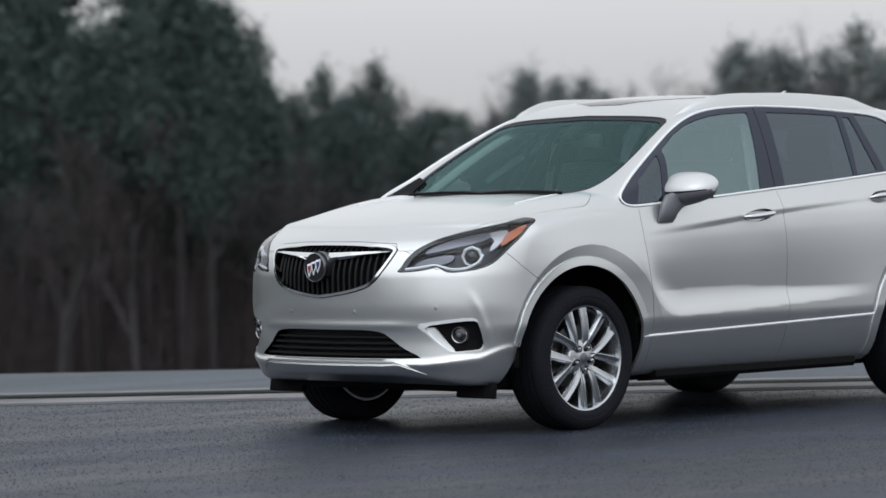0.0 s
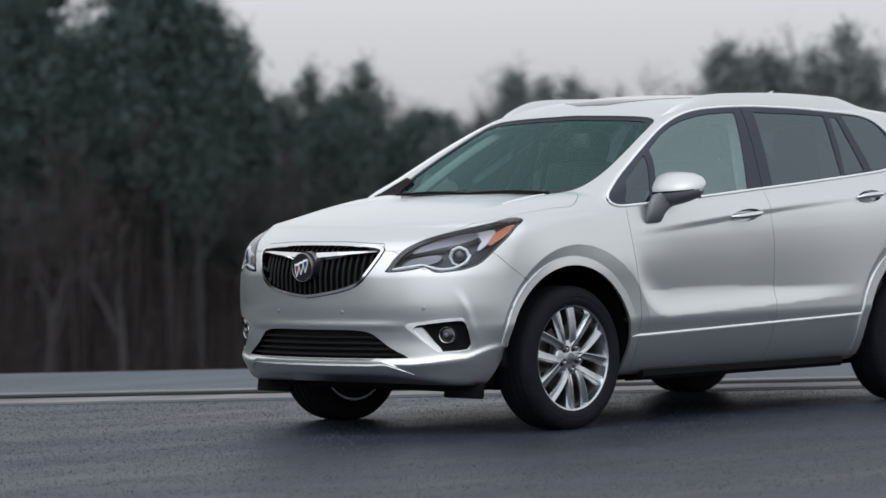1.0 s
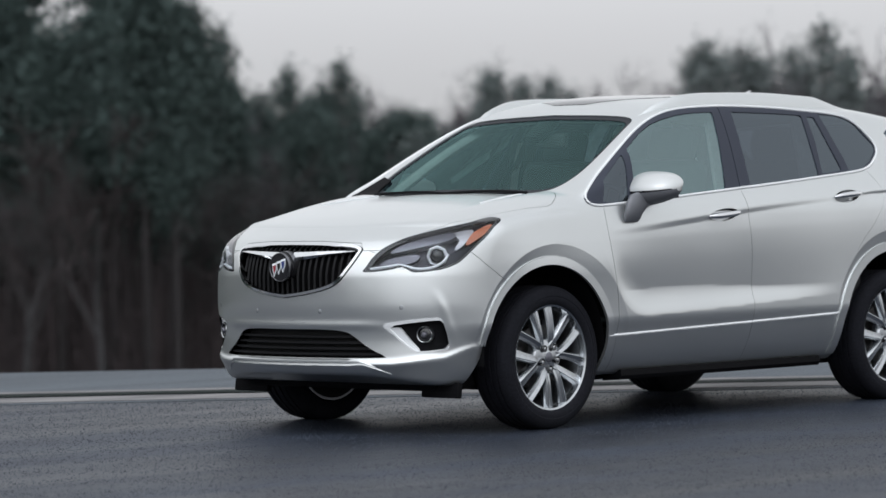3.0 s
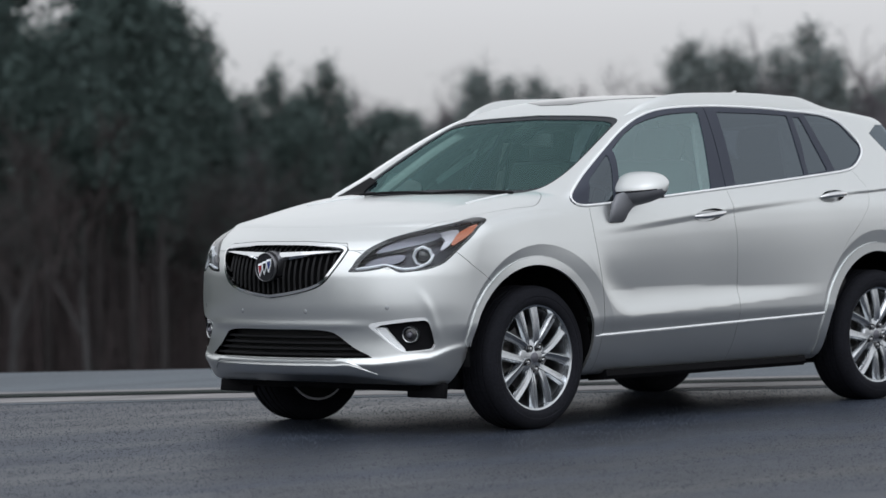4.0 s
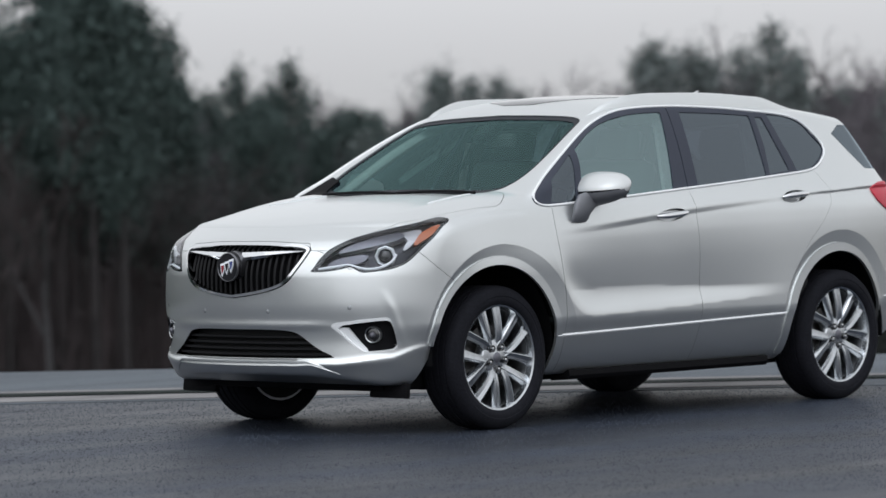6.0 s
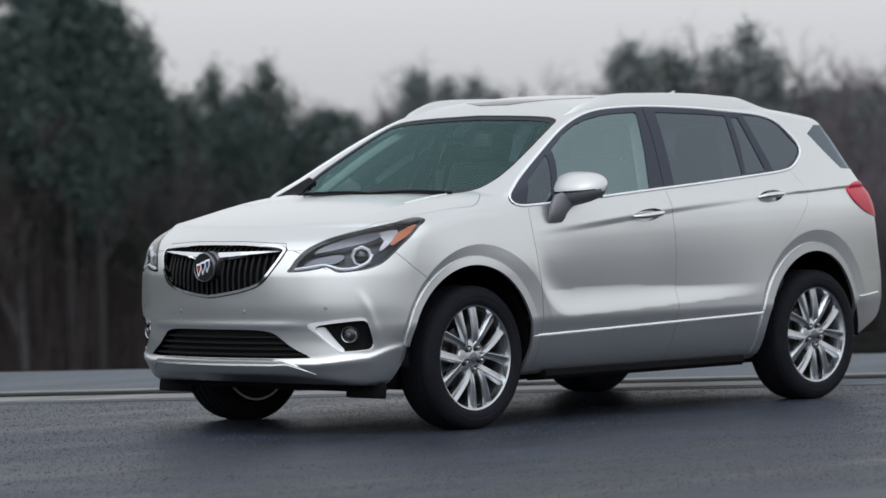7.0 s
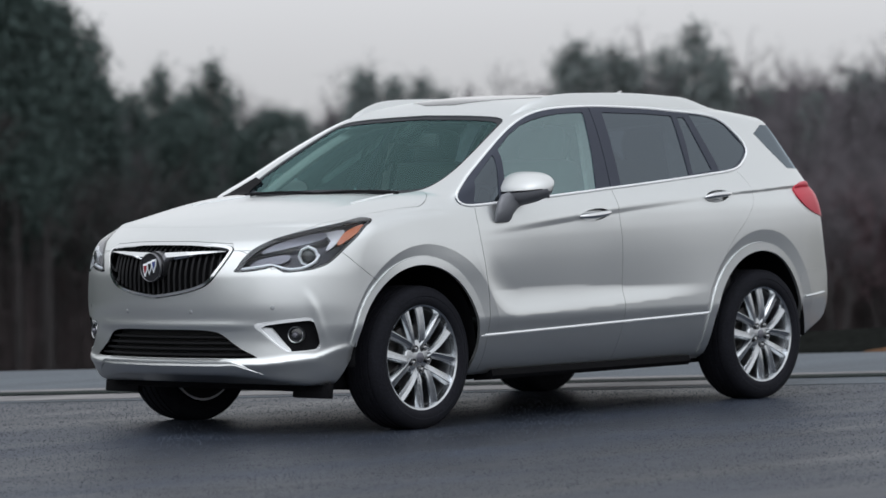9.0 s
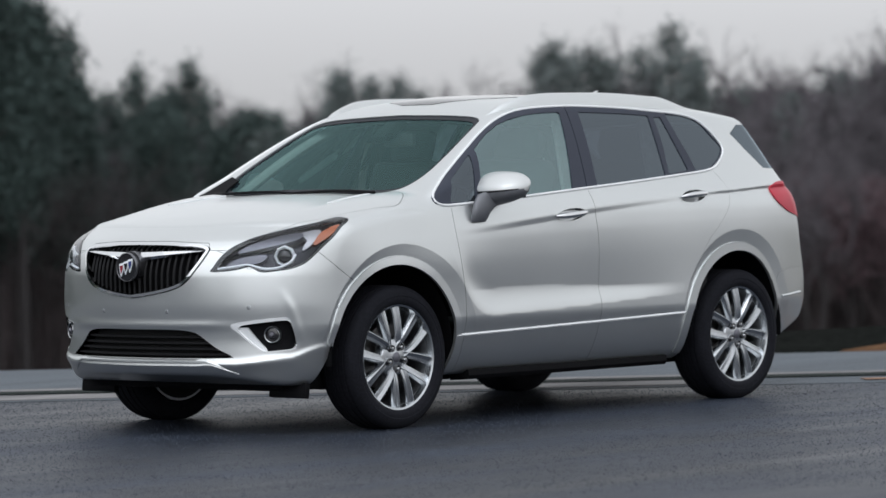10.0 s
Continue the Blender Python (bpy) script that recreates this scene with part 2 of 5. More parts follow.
def skin(x, y, z):
    a = np.abs(y)
    # flank
    crease = spline(x, CREASE)                                             # height of the shoulder crease
    knee = z - 0.4 * (crease - 0.97) * ramp(z, 0.75, 0.95) * (1 - ramp(z, 1.02, 1.18)) * ramp(x, 0.2, 0.9)
    half = spline(knee, SECTION) + spline(x, PLAN) - 0.017 * ramp(z, 0.74, 1.02) * (1 - ramp(x, 0.2, 0.75)) * ramp(x, -0.45, -0.1)
    band = ramp(x, 0.30, 1.10) * (1 - ramp(x, 3.25, 3.55))
    aft = ramp(x, 2.2, 2.6)
    half += 0.0075 * (1 + 1.2 * aft) * band * np.exp(-np.maximum(z - crease, 0) / 0.055) * ramp(z, crease - 0.040 + 0.012 * aft, crease - 0.002)
    half -= 0.0075 * np.exp(-((z - spline(x, FENDER)) / 0.015) ** 2) * ramp(x, -0.46, -0.36) * (1 - ramp(x, 0.05, 0.24))
    half += 0.040 * ramp(0.44 - z, 0.0, 0.30) * ramp(-x, 0.33, 0.42)      # the bumper keeps its width down to its foot
    low = 0.511 + 0.0432 * x                                               # lower edge of the hollow in the doors
    wide = 0.125 - 0.075 * ramp(x, 0.7, 2.1)                                # of the band that faces the sky
    deep = smin(z - low, x - 0.385 - 0.48 * (0.80 - z), 0.17)               # its front end is rounded
    dip = np.clip((smax(deep, 0 * deep, 0.03) - 0.002) / wide, 0, 1)
    back_out = np.clip((z - low - wide) / (crease - low - wide), 0, 1)
    half -= 0.020 * (1 - ramp(x, 1.45, 2.3)) * (1 - (1 - dip) ** 2) * (1 - back_out) ** 1.7
    side = (a - half) * 0.92
    # wheel-arch lips
    for (cx, cz, lip_r), (wx, wz, wr) in zip(LIPS, WEDGES):
        rim, reach_ = np.maximum(np.hypot(x - cx, z - cz) - lip_r, 0), np.maximum(wr - np.hypot(x - wx, z - wz), 0)
        slant = reach_ / np.maximum(reach_ + rim, 1e-4) * ramp(z, 0.36, 0.56)
        side += 0.0105 * slant
    # a ledge runs round the bumper under the intake and the fog lamps
    rise = 0.346 + 0.026 * ramp(a, 0.55, 0.79) + 0.050 * ramp(a, 0.765, 0.865)
    ledge = np.where(z > rise, np.exp(-((z - rise) / 0.018) ** 2), np.exp(-((z - rise) / 0.030) ** 2)) * (1 - ramp(x, -0.52, -0.45))
    side -= 0.005 * ledge
    fold = -0.70 + 0.32 * (0.70 - z)                                      # upright fold beside the fog lamp
    # front, rear, bonnet
    front = spline(z, NOSE) + 0.36 * a**2 + 0.25 * a**6 + 0.017 * ramp(z, 0.58, 0.88) * ramp(a, 0.22, 0.5) - x - 0.013 * ledge - 0.005 * np.exp(-((z - 0.534) / 0.02) ** 2) * (1 - ramp(a, 0.40, 0.62))
    rear = x - (spline(z, TAIL) - 0.22 * a**2 - 0.22 * a**6)
    bonnet = (z - (spline(x, HOOD) - 0.058 * a**2 - 0.06 * a**4 + 0.006 * np.exp(-((a - 0.60 - 0.04 * x) / 0.07) ** 2) * ramp(x, -0.7, -0.1) + 0.042 * ramp(a, 0.36, 0.80) * ramp(x, -0.45, 0.25))) * 0.97
    # cabin
    screen = (0.252 + 0.06 * a**2 + (z - 1.155) * 1.87 - x) * 0.475
    roof = z - (spline(x, ROOF) - 0.10 * a**2 - 0.12 * a**4)
    hatch = (x - (3.198 - 0.10 * a**2 - (z - 1.50) * 0.62)) * 0.85
    top = smin(bonnet, smax(smax(screen, roof, 0.05), hatch, 0.05), 0.014)
    f = smax(side, top, 0.055 - 0.02 * ramp(z, 1.1, 1.25) + 0.055 * ramp(z, 1.14, 1.24) * (1 - ramp(x, 0.95, 1.35)))
    f = smax(f, smax(front, -10 + 0 * x, 0.01), 0.10)
    f = f - 0.005 * ramp(z, 0.42, 0.52) * (1 - ramp(z, 0.60, 0.72)) * np.exp(-((x - fold) / 0.018) ** 2) * ramp(a, 0.5, 0.6)
    f = smax(f, rear, 0.09)
    return smax(f, 0.240 + 0.05 * ramp(-x, 0.62, 0.88) + 0.40 * np.maximum(x - 3.06, 0) - z, 0.03)


def slope(p, e=1.2e-3):
    g = np.stack([skin(*(p + e * d).T) - skin(*(p - e * d).T) for d in np.eye(3)], 1) / (2 * e)
    return g


def settle(p, n=4):
    """Moves points onto the skin; gives them and their normals."""
    for _ in range(n):
        g = slope(p)
        p = p - (skin(*p.T) / np.maximum((g * g).sum(1), 1e-6))[:, None] * g
    g = slope(p)
    return p, g / np.linalg.norm(g, axis=1, keepdims=True)


# ---- ground: an asphalt apron on a rise; the land falls away behind it to the woods ----
ALONG, ACROSS = Vector((0.742, -0.670, 0)), Vector((0.670, 0.742, 0))   # the apron's edge runs ALONG; ACROSS points away from the camera
EDGE = 6.05


def ground_at(t, n):
    """Height of the land, t metres along the edge and n across it."""
    drop = 0.054 - 0.0075 * ramp(t, 3.0, 13.0) * ramp(n, 10, 60)
    fall = drop * np.clip(n - EDGE - 0.3, 0, 135) + 0.10 * ramp(n, EDGE, EDGE + 1.2)
    far = np.clip(n - 170, 0, 900)
    return -0.035 - fall + 0.012 * far


def apron_frame(t, n, z=0.0):
    p = ALONG * t + ACROSS * n
    return (p.x, p.y, z)


def sheet(ts, ns, height):
    T, N = np.meshgrid(ts, ns)
    Z = height(T, N)
    v = np.stack([ALONG.x * T + ACROSS.x * N, ALONG.y * T + ACROSS.y * N, Z], -1).reshape(-1, 3)
    w = len(ts)
    f = [(j * w + i, j * w + i + 1, (j + 1) * w + i + 1, (j + 1) * w + i) for j in range(len(ns) - 1) for i in range(w - 1)]
    return v, f


GRASS = shader("winter grass", (0.06, 0.07, 0.03), 0.95)
g1, g2 = noise_node(GRASS, 0.25, 6), noise_node(GRASS, 9, 4)
gc = ramped(GRASS, g1, [(0.35, (0.018, 0.026, 0.014)), (0.55, (0.032, 0.038, 0.018)), (0.72, (0.07, 0.055, 0.03))])
into(GRASS, mixed(GRASS, gc, ramped(GRASS, g2, [(0.3, (0.6,) * 3), (0.7, (1.3,) * 3)]), 1.0, "MULTIPLY"), "Base Color")
bumped(GRASS, g2, 0.6, 0.05)

ts = np.concatenate([np.linspace(-900, -60, 15), np.linspace(-50, 50, 51), np.linspace(60, 900, 15)])
ns = np.concatenate([np.linspace(-700, -20, 12), np.linspace(-12, 4, 5), np.linspace(5, 16, 23), np.linspace(20, 240, 45), np.linspace(260, 1500, 14)])
v, f = sheet(ts, ns, ground_at)
tagged(new("ground", mesh("ground", v, f, GRASS)), "rough winter grass falling away behind the apron", "ground", kind="structure")

# asphalt: dark stone in dark binder, worn along the wheel tracks, patched with dull bands
ASPHALT = shader("asphalt", (0.05, 0.05, 0.052), 0.6, Specular_IOR_Level=0.25)
stones, blotch = noise_node(ASPHALT, 130, 3, 0.7), noise_node(ASPHALT, 1.1, 5)
TURN = math.degrees(atan2(ALONG.y, ALONG.x))
bands = noise_node(ASPHALT, 1.0, 4, 0.55, ((0, 0, -radians(TURN)), (0.10, 1.6, 1.0)))
fine = ramped(ASPHALT, stones, [(0.32, (0.0066, 0.0082, 0.0135)), (0.50, (0.0138, 0.0176, 0.0272)), (0.60, (0.0225, 0.0280, 0.0405)), (0.72, (0.066, 0.080, 0.104))])
c = mixed(ASPHALT, fine, ramped(ASPHALT, blotch, [(0.3, (0.86,) * 3), (0.7, (1.40,) * 3)]), 1.0, "MULTIPLY")
c = mixed(ASPHALT, c, ramped(ASPHALT, bands, [(0.30, (0.50, 0.49, 0.51)), (0.5, (1.0,) * 3), (0.68, (1.45, 1.5, 1.5))]), 1.0, "MULTIPLY")
grit = noise_node(ASPHALT, 14, 8, 0.85)
c = mixed(ASPHALT, c, ramped(ASPHALT, grit, [(0.36, (0.86, 0.86, 0.87)), (0.49, (0.98,) * 3), (0.58, (1.3, 1.3, 1.32)), (0.68, (1.9, 1.9, 1.94))]), 1.0, "MULTIPLY")
into(ASPHALT, c, "Base Color")
into(ASPHALT, ramped(ASPHALT, bands, [(0.3, (0.38,) * 3), (0.7, (0.62,) * 3)]), "Roughness")
bumped(ASPHALT, stones, 0.25, 0.005)
bm = bmesh.new()
lo, hi = -120.0, EDGE
ring = [bm.verts.new(apron_frame(t, n)) for t, n in ((-400, lo), (400, lo), (400, hi), (-400, hi))]
top = bm.faces.new(ring)
for face in bmesh.ops.extrude_face_region(bm, geom=[top])["geom"]:
    if isinstance(face, bmesh.types.BMVert):
        face.co.z -= 0.09
bmesh.ops.recalc_face_normals(bm, faces=bm.faces[:])
road = part("road", bm, ASPHALT, None, smooth=False)
tagged(road, "dark worn asphalt apron under the car", "asphalt", kind="structure")

# stones standing proud of the worn binder where the lens is sharp
STONE = shader("exposed stone", (0.07, 0.07, 0.075), 0.8, Specular_IOR_Level=0.08)
isl = STONE.node_tree.nodes.new("ShaderNodeNewGeometry").outputs["Random Per Island"]
into(STONE, ramped(STONE, isl, [(0.0, (0.022, 0.027, 0.037)), (0.60, (0.034, 0.041, 0.053)), (0.90, (0.060, 0.067, 0.081)), (1.0, (0.105, 0.113, 0.13))]), "Base Color")
rs = np.random.default_rng(3)
count = 95000
T, N = rs.uniform(-4.2, 4.4, count), rs.uniform(-4.6, 2.3, count)
keep = rs.random(count) < 0.45 + 0.55 * np.sin(N * 5.1 + 0.6 * np.sin(T * 0.9)) ** 2
T, N = T[keep], N[keep]
count = len(T)
base = np.stack([ALONG.x * T + ACROSS.x * N, ALONG.y * T + ACROSS.y * N, np.full(count, -0.001)], 1)
turn, wide, tall = rs.uniform(0, pi, count), rs.uniform(0.003, 0.0075, count), rs.uniform(0.002, 0.0045, count)
corners = [base + np.stack([wide * np.cos(turn + k * pi / 2), wide * np.sin(turn + k * pi / 2) * rs.uniform(0.6, 1, count), np.zeros(count)], 1) for k in range(4)]
peak = base + np.stack([rs.normal(0, 0.001, count), rs.normal(0, 0.001, count), tall], 1)
v = np.stack([*corners, peak], 1).reshape(-1, 3)
f = [(5 * i + k, 5 * i + (k + 1) % 4, 5 * i + 4) for i in range(count) for k in range(4)]
tagged(new("asphalt_stones", mesh("asphalt_stones", v, f, STONE, smooth=False)), "small stones exposed in the worn asphalt", "asphalt", kind="stuff")

# the paler lane along the far edge, and the tarred joint between two worn white lines
PALE = shader("old pale asphalt", (0.15, 0.15, 0.152), 0.75, Specular_IOR_Level=0.3)
st, bl = noise_node(PALE, 120, 3, 0.7), noise_node(PALE, 1.0, 4, 0.55, ((0, 0, -radians(TURN)), (0.12, 2.2, 1.0)))
c = ramped(PALE, st, [(0.3, (0.044, 0.052, 0.062)), (0.7, (0.100, 0.116, 0.135))])
into(PALE, mixed(PALE, c, ramped(PALE, bl, [(0.3, (0.75,) * 3), (0.7, (1.25,) * 3)]), 1.0, "MULTIPLY"), "Base Color")
bumped(PALE, st, 0.5, 0.005)
WHITE_LINE = shader("worn road paint", (0.45, 0.45, 0.44), 0.7)
wl, wf = noise_node(WHITE_LINE, 2.0, 6, 0.6, ((0, 0, -radians(TURN)), (0.15, 1.5, 1.0))), noise_node(WHITE_LINE, 90, 3)
c = ramped(WHITE_LINE, wl, [(0.35, (0.09, 0.088, 0.092)), (0.65, (0.215, 0.205, 0.205))])
into(WHITE_LINE, mixed(WHITE_LINE, c, ramped(WHITE_LINE, wf, [(0.3, (0.7,) * 3), (0.7, (1.15,) * 3)]), 1.0, "MULTIPLY"), "Base Color")
TAR = shader("tar", (0.004, 0.009, 0.008), 0.7, Specular_IOR_Level=0.05)


def strip(name, n0, n1, z, mat, label, wobble=0.0, t0=-150.0, t1=150.0, kind="structure"):
    """A strip laid on the apron along its edge."""
    steps = 301
    near, far = [], []
    for i in range(steps):
        t = t0 + (t1 - t0) * i / (steps - 1)
        j = wobble * noise.noise((t * 0.35, n0, 2.0))
        k = wobble * 0.7 * noise.noise((t * 0.5, n1, 7.0))
        near.append(apron_frame(t, n0 + j, z))
        far.append(apron_frame(t, n1 + j + k, z))
    low = [[(x, y, zz - 0.003) for x, y, zz in r] for r in (near, far)]
    rings = [[near[i], far[i], low[1][i], low[0][i]] for i in range(steps)]
    ob = part(name, loft(rings), mat, None, smooth=False)
    return tagged(ob, label, "road marking" if mat is WHITE_LINE else "road", kind=kind)


strip("lane", 2.35, EDGE - 0.01, 0.004, PALE, "paler worn asphalt lane along the apron's far edge")
strip("road_line", 2.50, 2.95, 0.008, WHITE_LINE, "worn white painted line on the asphalt", 0.03, -150, 2.95)
strip("road_line", 3.38, 3.58, 0.008, WHITE_LINE, "thin worn white painted line on the asphalt", 0.03)
strip("tar_joint", 3.01, 3.31, 0.011, TAR, "black tarred joint running along the lane", 0.10, -150, 4.2)
RUST_PAINT = grain(shader("orange paint", (0.20, 0.11, 0.065), 0.8), (0.20, 0.11, 0.065), 60, 0.3)
strip("orange_mark", 2.54, 2.68, 0.012, RUST_PAINT, "short orange paint mark beside the white line", 0.02, 3.62, 6.0)

# a low bank of bare orange earth beside the apron
SOIL = shader("bare earth", (0.30, 0.15, 0.07), 0.95, Specular_IOR_Level=0.0)
s1, s2 = noise_node(SOIL, 2.5, 6), noise_node(SOIL, 30, 3)
c = ramped(SOIL, s1, [(0.3, (0.07, 0.043, 0.028)), (0.7, (0.15, 0.085, 0.048))])
into(SOIL, mixed(SOIL, c, ramped(SOIL, s2, [(0.3, (0.7,) * 3), (0.7, (1.2,) * 3)]), 1.0, "MULTIPLY"), "Base Color")
bumped(SOIL, s2, 0.6, 0.03)


def verge_height(T, N):
    crest = -0.060 + 0.105 * ramp(T, 2.6, 6.0) + 0.012 * np.sin(T * 1.7) * np.sin(N * 1.3)
    h = -0.09 + (crest + 0.09) * ramp(N, 6.05, 8.9)
    return h + (ground_at(T, N) - 0.05 - h) * ramp(N, 9.2, 14.0)


VERGE = grain(shader("dark winter verge", (0.011, 0.012, 0.011), 0.95, Specular_IOR_Level=0.0), (0.011, 0.012, 0.011), 14, 0.5, 0.5)
v, f = sheet(np.linspace(1.0, 40, 80), np.linspace(6.10, 14.2, 30), verge_height)
tagged(new("verge", mesh("verge", v, f, VERGE)), "low dark grassy verge beside the apron", "verge", kind="structure")
tb, sb = np.linspace(4.1, 40, 90), np.linspace(0, 1, 9)
T, S = np.meshgrid(tb, sb)
N = 6.10 + S * (0.02 + 1.14 * ramp(T, 4.1, 4.6) + 0.80 * np.clip(T - 4.6, 0, 1.6))
Z = verge_height(T, N) + 0.016 * np.sin(S * pi) + 0.022
v = np.stack([ALONG.x * T + ACROSS.x * N, ALONG.y * T + ACROSS.y * N, Z], -1).reshape(-1, 3)
f = [(j * 90 + i, j * 90 + i + 1, (j + 1) * 90 + i + 1, (j + 1) * 90 + i) for j in range(8) for i in range(89)]
tagged(new("earth_bank", mesh("earth_bank", v, f, SOIL)), "bare orange earth at the foot of the verge", "bank", kind="structure")

# ---- the woods ----
BARK = grain(shader("grey brown bark", (0.036, 0.032, 0.033), 0.95), (0.036, 0.032, 0.033), 6, 0.4, 0.4)
NEEDLES = shader("pine needles", (0.03, 0.05, 0.035), 0.8)
nl = noise_node(NEEDLES, 0.8, 4)
into(NEEDLES, ramped(NEEDLES, nl, [(0.3, (0.034, 0.054, 0.050)), (0.7, (0.050, 0.077, 0.070))]), "Base Color")
TWIGS = grain(shader("bare twigs", (0.092, 0.082, 0.092), 0.95), (0.092, 0.082, 0.092), 2, 0.3)
# distance haze is put into the paler colour of these needles
HAZE = shader("hazed pine needles", (0.06, 0.075, 0.07), 0.9)
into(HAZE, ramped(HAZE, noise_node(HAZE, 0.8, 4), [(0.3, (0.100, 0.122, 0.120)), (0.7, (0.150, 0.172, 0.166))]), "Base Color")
PINK_TWIGS = grain(shader("reddish budding twigs", (0.115, 0.075, 0.085), 0.95), (0.115, 0.075, 0.085), 2, 0.3)
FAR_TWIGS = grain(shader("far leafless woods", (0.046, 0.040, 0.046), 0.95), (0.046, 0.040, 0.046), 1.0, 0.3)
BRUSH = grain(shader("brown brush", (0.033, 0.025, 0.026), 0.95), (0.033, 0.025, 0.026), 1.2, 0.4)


def cards(rng, centres, count, spread, size, lean=0.4):
    """Many small leaf blades scattered round clump centres, as one mesh."""
    n = len(centres) * count
    c = np.repeat(centres, count, 0) + rng.normal(0, 1, (n, 3)) * spread
    u = rng.normal(0, 1, (n, 3))
    u /= np.linalg.norm(u, axis=1, keepdims=True)
    w = np.cross(u, rng.normal(0, 1, (n, 3)))
    w /= np.linalg.norm(w, axis=1, keepdims=True)
    s = size * rng.uniform(0.6, 1.4, (n, 1))
    v = np.stack([c - u * s, c + w * s * lean, c + u * s, c - w * s * lean], 1).reshape(-1, 3)
    return v, [(4 * i, 4 * i + 1, 4 * i + 2, 4 * i + 3) for i in range(n)]


def limb(verts, faces, p, q, r0, r1, n=4):
    d = Vector(q) - Vector(p)
    s = d.orthogonal().normalized()
    u = d.normalized().cross(s)
    b = len(verts)
    for c, r in ((Vector(p), r0), (Vector(q), r1)):
        for k in range(n):
            verts.append(tuple(c + s * r * cos(2 * pi * k / n) + u * r * sin(2 * pi * k / n)))
    for k in range(n):
        faces.append((b + k, b + (k + 1) % n, b + n + (k + 1) % n, b + n + k))


def pine(seed, height, low, width, needles=None):
    """A loblolly-like pine: bare trunk below, uneven tiers of limbs with needle clumps above."""
    rng = np.random.default_rng(seed)
    tree = thing("pine_tree", "tall dark green pine in the wood behind the apron", "tree", "pines of the wood")
    tv, tf, cents = [], [], []
    bend = rng.normal(0, 0.25, 2)
    axis = lambda h: np.array([bend[0] * (h / height) ** 2, bend[1] * (h / height) ** 2, h])
    hs = np.linspace(0, height, 9)
    for a, b in zip(hs, hs[1:]):
        limb(tv, tf, axis(a), axis(b), 0.19 * (1 - a / height) + 0.03, 0.19 * (1 - b / height) + 0.03, 7)
    h = low
    while h < height - 0.2:
        k = (h - low) / (height - low)
        reach = width * (0.45 + 1.3 * k * (1 - k)) * (1 - 0.72 * k**2.5) * rng.uniform(0.65, 1.1)
        for j in range(rng.integers(3, 6)):
            if rng.random() < (0.12 if width > 2 else 0.36):
                continue
            az, rise = rng.uniform(0, 2 * pi), rng.uniform(0.05, 0.5)
            L = reach * rng.uniform(0.6, 1.1)
            tip = axis(h) + L * np.array([cos(az), sin(az), rise])
            limb(tv, tf, axis(h), tip, 0.05, 0.015, 3)
            for s in np.linspace(0.25, 1.0, 9):
                cents.append(axis(h) + (tip - axis(h)) * s + rng.normal(0, 0.20, 3))
        h += rng.uniform(0.22, 0.42) * (1 - 0.35 * k)
    cents.append(axis(height) + np.array([0, 0, 0.1]))
    v, f = cards(rng, np.array(cents), 6 if width > 2 else 4, 0.42 if width > 2 else 0.30, 0.15)
    part("trunk", mesh("trunk", tv, tf, BARK), BARK, tree)
    part("crown", mesh("crown", v, f, needles or NEEDLES, smooth=False), NEEDLES, tree)
    return tree


def bare(seed, height, mat, label, spread=0.5, bark=None):
    """A leafless broadleaf: forked stem, limbs and a haze of twigs."""
    rng = np.random.default_rng(seed)
    tree = thing("bare_tree", label, "tree", "bare trees of the wood")
    tv, tf, wv, wf, ends = [], [], [], [], []

    def grow(p, d, length, r, level):
        q = p + d * length
        limb(*((tv, tf) if level < 2 else (wv, wf)), p, q, r, r * 0.65, 6 if level < 2 else 3)
        if level == 5:
            ends.append(q)
            return
        for _ in range(rng.integers(2, 4) + (level > 1) + (level > 3)):
            nd = d + rng.normal(0, spread * (1 + 0.25 * (level > 1)), 3) + np.array([0, 0, 0.22])
            nd /= np.linalg.norm(nd)
            grow(p + d * length * rng.uniform(0.35, 1.0), nd, length * rng.uniform(0.60, 0.86), max(r * 0.58, 0.022), level + 1)

    grow(np.zeros(3), np.array([rng.normal(0, 0.05), rng.normal(0, 0.05), 1.0]), height * 0.34, height * 0.011, 0)
    fit = height / max(p[2] for p in wv)
    tv, wv = [[(x * fit, y * fit, z * fit) for x, y, z in vs] for vs in (tv, wv)]
    part("trunk", mesh("trunk", tv, tf, bark or BARK), bark or BARK, tree)
    cv, cf = cards(rng, np.array(ends) * fit, 4, 0.22, 0.26, 0.045)
    wf = wf + [tuple(i + len(wv) for i in f) for f in cf]
    part("crown", mesh("crown", np.concatenate([np.array(wv), cv]), wf, mat, smooth=False), mat, tree)
    return tree


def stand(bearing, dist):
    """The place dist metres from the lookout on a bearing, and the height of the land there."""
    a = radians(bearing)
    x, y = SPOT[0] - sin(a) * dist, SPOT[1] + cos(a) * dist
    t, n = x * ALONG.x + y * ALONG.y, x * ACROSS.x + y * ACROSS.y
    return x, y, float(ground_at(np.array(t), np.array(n)))


